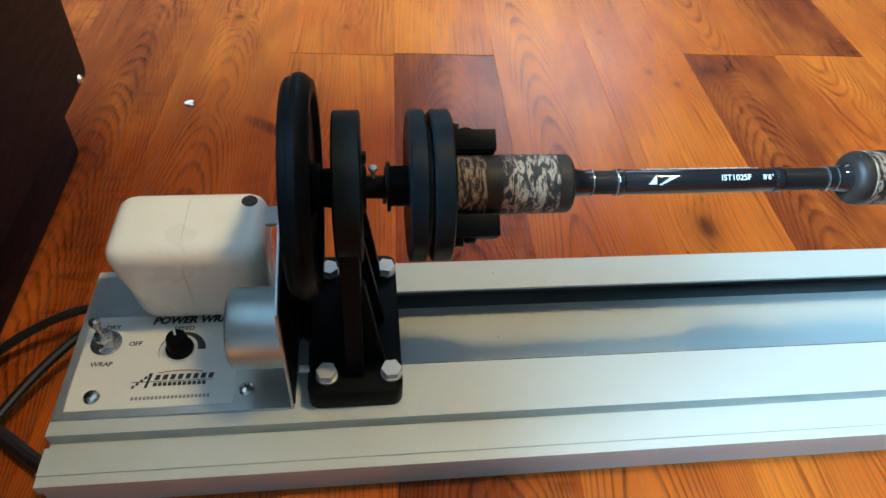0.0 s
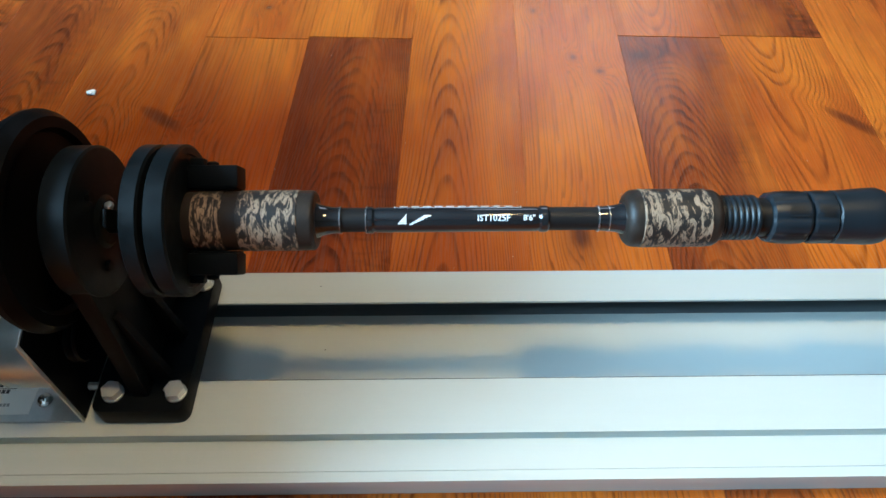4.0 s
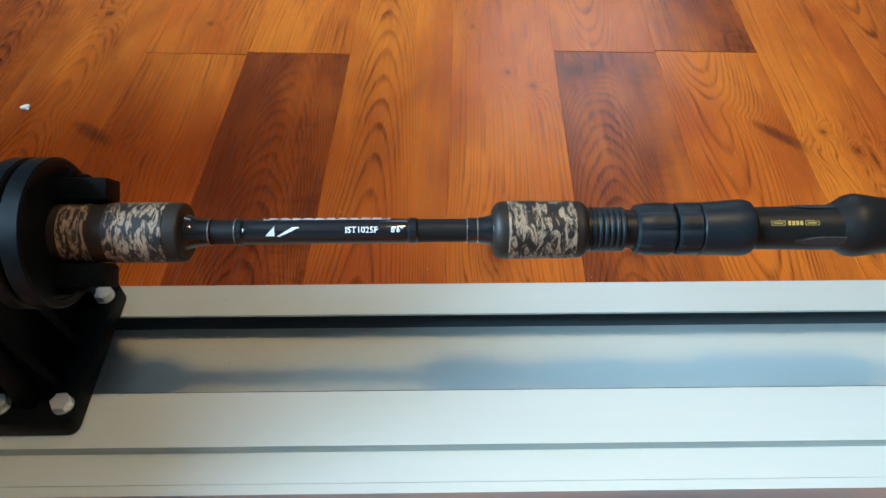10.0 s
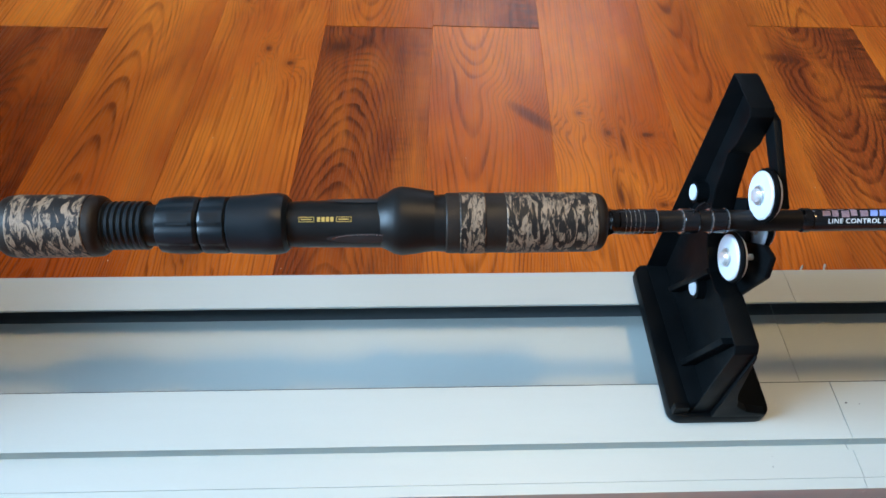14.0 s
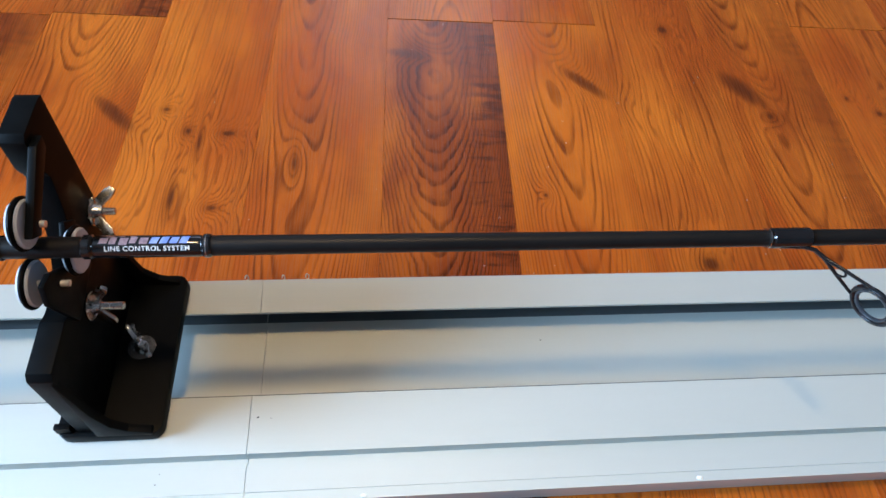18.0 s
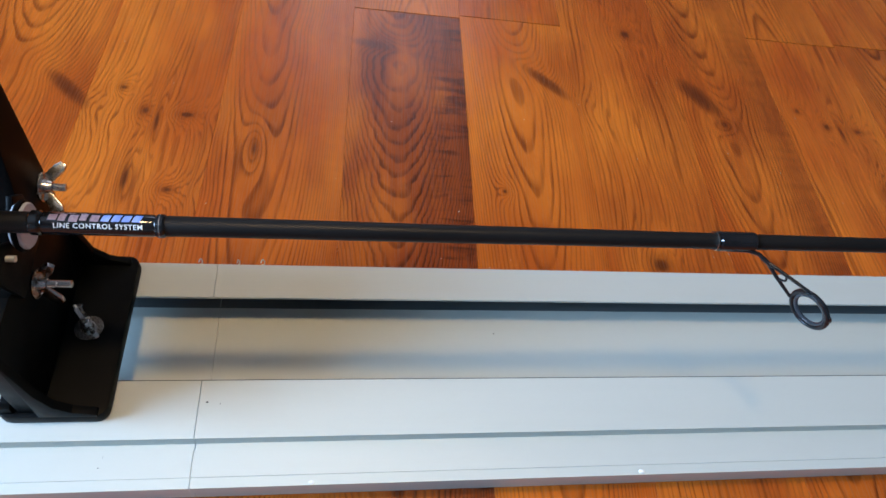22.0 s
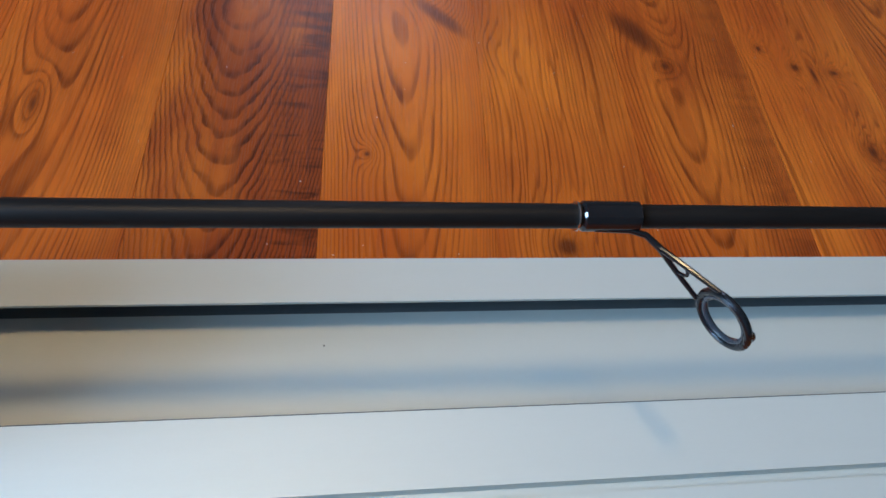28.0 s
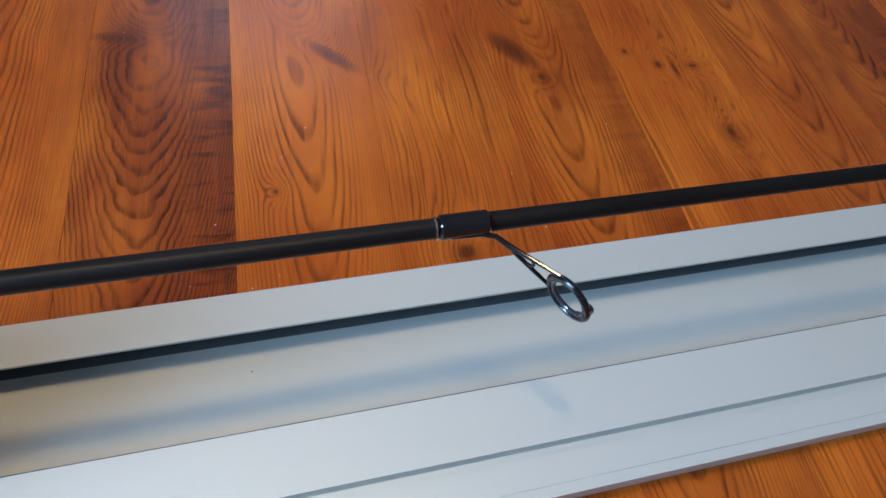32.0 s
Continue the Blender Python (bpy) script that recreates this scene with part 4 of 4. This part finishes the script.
part("knob_pointer", moved(box(-0.0006, 0.0006, 0.001, 0.0062, 0, 0.0004), Matrix.Translation((KX, KY, ZL + 0.0148)) @ Matrix.Rotation(0.35, 4, 'Z')), M_WHITEINK, kn)
part("knob_plate", lathe([(0, 0.0098), (0.0006, 0.0098)], (KX, KY, ZL), "z", 40), M_LABEL, kn)
for x, y in ((-0.1845, -0.1070), (-0.0913, -0.1062)):
    sc = part("panel_screw", lathe([(0, 0.0050), (0.0008, 0.0050), (0.0022, 0.0040), (0.0030, 0.0018)], (x, y, ZL), "z", 28), M_POLISH, unit, "bright domed cross-head screw")
    for q in (0, 1):
        part("cross_slot", moved(box(-0.0022, 0.0022, -0.0004, 0.0004, 0.0026, 0.0031), Matrix.Translation((x, y, ZL)) @ Matrix.Rotation(0.5 + q * math.pi / 2, 4, 'Z')), M_INK, sc)

# white motor cover: a rounded box narrowing to its foot
cov = box(-0.1740, -0.0765, -0.0590, 0.0030, ZR + 0.0016, 0.1120, 0.0, 1)
for v in cov.verts:
    if v.co.z < 0.05:
        v.co.x += 0.010 if v.co.x < -0.12 else -0.002
        v.co.y += 0.008 if v.co.y < -0.02 else -0.004
bevelled(cov, 0.0165, 8)
motor = part("motor_cover", cov, M_WHITE, unit, "glossy cream-white moulded motor cover")
part("cover_seam", joined(prism([(-0.0560, 0.062), (-0.0553, 0.062), (-0.0580, 0.0985), (-0.0591, 0.0985)], -0.1258, -0.1254), box(-0.1258, -0.1254, -0.0465, -0.0090, 0.1115, 0.11205)), M_SEAMLINE, motor, "faint moulding seam")
part("vent_hole", lathe([(0, 0.0052), (0.0006, 0.0050)], (-0.0880, -0.0120, 0.1118), "z", 28), M_INK, motor, "dark round hole")
for y, z, af, h, rod_ in ((-0.0370, 0.1210, 0.0110, 0.0120, 0.0100), (-0.0640, 0.0985, 0.0055, 0.0012, 0.0120), (-0.0330, 0.0720, 0.0080, 0.0030, 0.0080)):
    n_ = part("stud_nut", hexhead(PX1 - 0.0016 - h, y, z, af, h, "x"), M_STEEL, unit)
    part("stud", lathe([(PX1 - 0.002, af * 0.25), (PX1 + rod_, af * 0.25)], (0, y, z), "x", 14), M_STEEL, n_)
    part("washer", lathe([(PX1 + 0.0010, af * 0.65), (PX1 + 0.0018, af * 0.65)], (0, y, z), "x", 24), M_STEEL, n_)
    part("nut", hexhead(PX1 + 0.0019, y, z, af * 0.95, 0.0045, "x"), M_STEEL, n_)

# gear motor can and its drive pulley
GY, GZ = -0.0950, 0.0850
part("gear_motor", lathe([(-0.0945, 0.016), (-0.0945, 0.0215), (-0.0930, 0.0238), (-0.0905, 0.0245), (-0.0645, 0.0245), (PX1 - 0.0016, 0.0245)], (0, GY, GZ), seg=64), M_CAN, unit, "galvanised round gear motor can")
pul = part("drive_pulley", lathe([(PX1, 0.010), (PX1 + 0.003, 0.0100), (PX1 + 0.004, 0.0150), (PX1 + 0.006, 0.0165), (PX1 + 0.0075, 0.0150), (PX1 + 0.0085, 0.0135), (PX1 + 0.0095, 0.0150), (PX1 + 0.011, 0.0165), (PX1 + 0.0125, 0.0150), (PX1 + 0.0125, 0.004)], (0, GY + 0.006, GZ + 0.004), seg=48), M_RUBBER, unit, "small black grooved drive pulley")
part("pulley_hub", lathe([(PX1, 0.006), (PX1 + 0.0030, 0.006)], (0, GY + 0.006, GZ + 0.004)), M_STEEL, pul)
part("link_spring", tube([(PX1 + 0.004 + 0.0001 * k, -0.104 + 0.0025 * math.cos(k * 0.9), 0.052 + 0.0025 * math.sin(k * 0.9)) for k in range(60)], 0.0004, 6), M_STEEL, unit)

# ---------------- roller stand ----------------
FX0, FX1, SX, ST = 0.6380, 0.7010, 0.6475, 0.0170
stand = thing("roller_stand", 0.670, -0.061, ZR, "black moulded C-shaped roller stand carrying the rod above the rail", "roller stand")
part("base", slab(FX0, FX1, -0.1195, -0.0005, ZR, ZR + 0.0095, 0.0075, 0.0016), M_BLACK, stand)
cee = [(-0.1165, 0.0440), (-0.1180, 0.1190), (-0.1150, 0.1235), (-0.0845, 0.1250), (-0.0780, 0.1225), (-0.0650, 0.1225), (-0.0520, 0.1290), (-0.0410, 0.1420), (-0.0340, 0.1600),
       (-0.0290, 0.1820), (-0.0330, 0.1920), (-0.0335, 0.2110), (-0.0300, 0.2145), (-0.0050, 0.2150), (-0.0010, 0.2140), (-0.0010, 0.0440)]
body = prism(cee, SX, SX + ST, 0.0)
# hollow the side that shows the ribs
side = [f for f in body.faces if all(abs(v.co.x - SX) < 1e-6 for v in f.verts)]
bmesh.ops.inset_region(body, faces=side, thickness=0.0042, use_even_offset=True)
for v in {v for f in side for v in f.verts}:
    v.co.x += 0.0125
for v in body.verts:  # the outer rim narrows towards the front
    if v.co.x < SX + 0.001:
        v.co.x += 0.0036 * min(1, -v.co.y / 0.034) if v.co.z < 0.18 else 0.0042
bevelled(body, 0.0008, 2)
frame_ = part("c_frame", body, M_BLACK, stand, "hollow black C-shaped upright")
for y0, z0, y1, z1 in ((-0.106, 0.110, -0.085, 0.047), (-0.064, 0.119, -0.036, 0.060), (-0.030, 0.125, -0.010, 0.098)):
    part("rib", prism([(y0, z0), (y0 + 0.004, z0), (y1 + 0.004, z1), (y1, z1)], SX + 0.004, SX + 0.0140, 0.0006), M_BLACK, frame_)
part("boss", lathe([(SX + 0.0070, 0.0068), (SX + 0.0074, 0.0075), (SX + 0.0140, 0.0080)], (0, -0.0530, 0.0900), seg=28), M_BLACK, frame_)
part("boss_cap", lathe([(SX + 0.0062, 0.0050), (SX + 0.0072, 0.0054)], (0, -0.0530, 0.0900), seg=28), M_ROLLER, frame_, "pale round cap")
part("boss", lathe([(SX + 0.0052, 0.0060), (SX + 0.0056, 0.0066), (SX + 0.0140, 0.0068)], (0, -0.0110, 0.1320), seg=28), M_BLACK, frame_)
part("boss_cap", lathe([(SX + 0.0044, 0.0048), (SX + 0.0054, 0.0052)], (0, -0.0110, 0.1320), seg=28), M_ROLLER, frame_, "pale round cap")
# low rim and flanks that join the upright to the base
part("rim", prism([(-0.1170, 0.0435), (-0.1170, 0.0520), (-0.1130, 0.0520), (-0.1130, 0.0435)], FX0 + 0.001, SX + 0.001, 0.0008), M_BLACK, stand)
for y0, y1, hs in ((-0.1195, -0.1140, (0.118, 0.075, 0.0580, 0.0505, 0.0470)), (-0.0090, -0.0045, (0.125, 0.082, 0.0600, 0.0515, 0.0470))):
    curve = list(zip((SX + ST - 0.0005, 0.6690, 0.6745, 0.6830, FX1 - 0.0050), hs))
    part("gusset", prism([(SX + ST - 0.0015, 0.0440)] + [(SX + ST - 0.0015, hs[0])] + curve + [(FX1 - 0.0050, 0.0440)], y0, y1, 0.0006, "y"), M_BLACK, stand, "concave web between upright and base")


def roller(y, z, x, reach=0.0110, name="roller"):
    """Pale roller disc with a black rubber tyre and a bright cap screw."""
    r = part(name, lathe([(x - 0.0030, 0.0095), (x - 0.0030, 0.0118), (x - 0.0022, 0.0126), (x + 0.0022, 0.0126), (x + 0.0030, 0.0118), (x + 0.0030, 0.0095)], (0, y, z)), M_ROLLER, stand, "pale nylon roller disc")
    part("tyre", tube([(x, y + 0.0126 * math.cos(a), z + 0.0126 * math.sin(a)) for a in (2 * math.pi * k / 40 for k in range(40))], 0.0016, 8, True), M_RUBBER, r)
    part("washer", lathe([(x - 0.0042, 0.0050), (x - 0.0030, 0.0052)], (0, y, z), seg=24), M_STEEL, r)
    part("cap_screw", lathe([(x - 0.0064, 0.0020), (x - 0.0060, 0.0033), (x - 0.0042, 0.0036)], (0, y, z), seg=20), M_CHROME, r)
    part("axle", lathe([(x + 0.0028, 0.0018), (x + reach, 0.0018)], (0, y, z), seg=12), M_CHROME, r)
    return r


RX = SX + 0.0130
roller(-0.0625, 0.1842, RX)
roller(-0.0735, 0.1468, RX - 0.0070, 0.0190)
roller(-0.0550, 0.1510, RX + 0.0125, 0.0040)
part("roller_arm", prism([(-0.0740, 0.1860), (-0.0660, 0.1790), (-0.0585, 0.1850), (-0.0260, 0.2010), (-0.0240, 0.2080), (-0.0330, 0.2090)], RX + 0.0040, RX + 0.0085, 0.0012), M_BLACK, stand, "black swing arm over the rod")
part("roller_plate", prism([(-0.090, 0.150), (-0.086, 0.162), (-0.076, 0.160), (-0.062, 0.146), (-0.044, 0.162), (-0.034, 0.152), (-0.042, 0.120), (-0.078, 0.114)], RX + 0.0040, RX + 0.0075, 0.0012), M_BLACK, stand, "black lower roller plate")


def wing_nut(m, turn, stud=0.0135):
    """A washer, nut, two wings and a threaded stud along x, set by m."""
    w = part("wing_nut", moved(lathe([(0, 0.0088), (0.0010, 0.0090), (0.0011, 0.0046), (0.0030, 0.0044), (0.0062, 0.0034), (0.0064, 0.002)], seg=24), m), M_POLISH, stand, "bright wing nut on a threaded stud")
    for s in (-1, 1):
        bm = prism([(0.0020, 0.0008), (0.0048, 0.0012), (0.0105, 0.0075), (0.0112, 0.0100), (0.0085, 0.0118), (0.0055, 0.0100), (0.0012, 0.0050)], -0.0014, 0.0014, 0.0004, "z")
        for v in bm.verts:
            v.co.x *= 1.15
            v.co.y = s * (v.co.y * 1.15 + 0.002)
        part("wing", moved(bm, m @ Matrix.Rotation(radians(turn), 4, 'X')), M_POLISH, w)
    thread = [(-0.001, 0.0022)]
    n = int(stud / 0.0009)
    for k in range(n):
        thread += [(k * 0.0009, 0.0020), (k * 0.0009 + 0.00045, 0.0024)]
    part("stud", moved(lathe(thread + [(n * 0.0009, 0.0016)], seg=14), m), M_POLISH, w)
    return w


wing_nut(Matrix.Translation((SX + ST + 0.0002, -0.0105, 0.1300)), 30)
wing_nut(Matrix.Translation((SX + ST + 0.0002, -0.0600, 0.1010)), 75, 0.0200)
wing_nut(Matrix.Translation((0.6790, -0.0590, ZR + 0.0096)) @ Matrix.Rotation(radians(-90), 4, 'Y'), 40, 0.0100)
part("base_stud", lathe([(0, 0.0018), (0.0110, 0.0018), (0.0114, 0.0014)], (0.6735, -0.0480, ZR + 0.0094), "z", 14), M_POLISH, stand)

# ---------------- loose things ----------------
scrap = bmesh.new()
bmesh.ops.create_icosphere(scrap, subdivisions=2, radius=0.0045)
for v in scrap.verts:
    q = noise.noise(v.co * 400)
    v.co = (-0.1900 + v.co.x * (1.2 + q), 0.2650 + v.co.y * (0.8 + q), 0.0022 + v.co.z * 0.45)
for v in scrap.verts:
    v.co.z = max(v.co.z, 0.0002)
torn = prism([(1.5530, 0.3470), (1.5560, 0.3400), (1.5640, 0.3350), (1.5740, 0.3325), (1.5775, 0.3330), (1.5740, 0.3385), (1.5660, 0.3420), (1.5580, 0.3420)], 0.0003, 0.0007, 0.0, "z")
for v in torn.verts:
    v.co.z += 0.0010 * (0.5 + 0.5 * math.sin(v.co.x * 900))
solo("paper_scrap", torn, M_FLAKE, "thin torn white paper scrap lying on the laminate floor", "scrap")
solo("paper_scrap", scrap, M_FLAKE, "tiny crumpled white paper scrap on the floor", "scrap")
for x, y, s in ((0.7390, 0.0006, 0.45), (0.7660, 0.0006, 0.35), (0.7830, 0.0008, 0.5)):
    pts = spline([(x, y, ZR + 0.001), (x + 0.002 * s, y + 0.004 * s, ZR + 0.003), (x + 0.005 * s, y + 0.004 * s, ZR + 0.001), (x + 0.004 * s, y + 0.001, ZR - 0.002), (x + 0.001, -0.0004, ZR + 0.0006)], 24)
    solo("plastic_shaving", tube(pts, 0.0004, 6), M_FOIL, "curl of pale plastic shaving caught behind the rail", "shaving", group="shavings")

cab = thing("speaker_cabinet", -0.55, -0.05, 0, "black cabinet with a recessed plinth standing on the floor", "cabinet")
part("plinth", box(-0.84, -0.2760, -0.28, 0.1850, 0.0, 0.058, 0.006), M_DARK, cab)
part("body", box(-0.86, -0.2480, -0.30, 0.1960, 0.078, 0.36, 0.010, 3), M_DARK, cab)
part("shadow_gap", box(-0.82, -0.2860, -0.26, 0.1740, 0.057, 0.079, 0.002), M_DARK, cab)
part("corner_stud", lathe([(-0.2482, 0.0040), (-0.2460, 0.0030), (-0.2455, 0.001)], (0, 0.172, 0.088), seg=16), M_CHROME, cab)


def cable(name, ctrl, r, label):
    return solo(name, tube(spline(ctrl, 72), r, 10), M_CORD, label, "cable", group="cables")


cable("mains_cable", [(-0.196, -0.030, 0.030), (-0.215, -0.029, 0.0275), (-0.245, -0.038, 0.020), (-0.280, -0.062, 0.010), (-0.315, -0.100, 0.0036), (-0.37, -0.16, 0.0034)], 0.0032, "black vinyl mains cable leaving the power unit across the floor")
cable("mains_cable", [(-0.196, -0.042, 0.028), (-0.212, -0.052, 0.0255), (-0.235, -0.080, 0.019), (-0.258, -0.120, 0.011), (-0.282, -0.165, 0.0036), (-0.32, -0.23, 0.0034)], 0.0032, "black vinyl mains cable curving from the rail's end")
cable("pedal_cable", [(-0.190, -0.150, 0.010), (-0.207, -0.141, 0.0085), (-0.228, -0.126, 0.0060), (-0.252, -0.108, 0.0050), (-0.285, -0.088, 0.0048), (-0.34, -0.06, 0.0048)], 0.0050, "thick black cable leading out from under the rail's end")

dust = bmesh.new()
for k in range(170):
    x, y, w = random.uniform(-0.2, 1.5), random.uniform(0.01, 0.5), random.uniform(0.0002, 0.0005)
    q = [dust.verts.new((x + w * math.cos(a), y + w * math.sin(a), 0.0004)) for a in (0, 1.6, 3.0, 4.4)]
    dust.faces.new(q)
tagged(new("dust_flecks", finish("dust_flecks", dust, M_FLAKE, False)), "fine white dust flecks scattered on the floor", "dust", kind="stuff")

# ---------------- floor, strip by strip ----------------
W, FX, SKEW = 0.1183, 0.1275, 0.042
floor = solo("floor", box(X0 - 0.12, X1 + 0.12, Y0 - 0.12, Y1 + 0.12, -0.05, -0.006), M_LAM, "glossy pine-look laminate strip floor in warm orange brown", "floor", "structure", smooth=False)
floor.color = (0.4, 0.3, 0.5, 1)
ORG[floor] = Vector((floor.location))


def strip_mesh(w, l):
    bm = box(-w / 2 + 0.00008, w / 2 - 0.00008, -l / 2 + 0.0002, l / 2 - 0.0002, -0.006, 0.0, 0.0002, 1)
    return finish("floor_strip", bm, M_LAM, False)


PL, JOINT = 1.20, 0.366
CUTS = {}
rng = random.Random(11)
# tone of the strips from x = -0.3427 on, figure (0 straight, 1 arched)
TONES = {-6: (0.25, 0.2), -5: (0.8, 0.8), -4: (1.0, 0.9), -3: (0.5, 0.8), -2: (0.36, 0.3), -1: (0.85, 0.9), 0: (0.2, 0.85), 1: (0.12, 0.1), 2: (0.85, 0.9), 3: (0.16, 0.7), 4: (0.14, 0.1), 5: (0.28, 0.8),
         6: (0.95, 0.95), 7: (0.06, 0.75), 8: (0.24, 0.1), 9: (0.42, 0.8), 10: (0.15, 0.2), 11: (0.38, 0.8), 12: (0.8, 0.8), 13: (0.2, 0.3)}
for k in range(-18, 30):
    pair = (k // 2) % 2  # plank of two strips; every other plank has its end joint at JOINT
    for row in range(-2, 3):
        yc = JOINT - PL / 2 + row * PL + (PL * 0.5 if pair == 0 else 0.0)
        lo, hi = max(yc - PL / 2, Y0 + 0.002), min(yc + PL / 2, Y1 - 0.002)
        xs = FX + W * (k + 0.5) + SKEW * yc
        if hi - lo < 0.1 or xs - W < X0 or xs + W > X1:
            continue
        cut = round(hi - lo, 4)
        if cut not in CUTS:
            CUTS[cut] = strip_mesh(W, cut)
        yc = (lo + hi) / 2
        s = new("floor_strip", CUTS[cut])
        s.parent = floor
        s.location = Vector((FX + W * (k + 0.5) + SKEW * yc, yc, 0.0)) - floor.location
        s.rotation_euler.z = -SKEW
        main = (row == 0 and pair == 1) or (row == 0 and pair == 0)
        tone, fig = TONES[k] if main and k in TONES else (rng.choice((0.1, 0.2, 0.35, 0.6, 0.85)), rng.choice((0.1, 0.3, 0.7, 0.9)))
        s.color = (tone, rng.random(), fig, 1.0 if (main and k < 3) or (not main and rng.random() < 0.5) else 0.0)
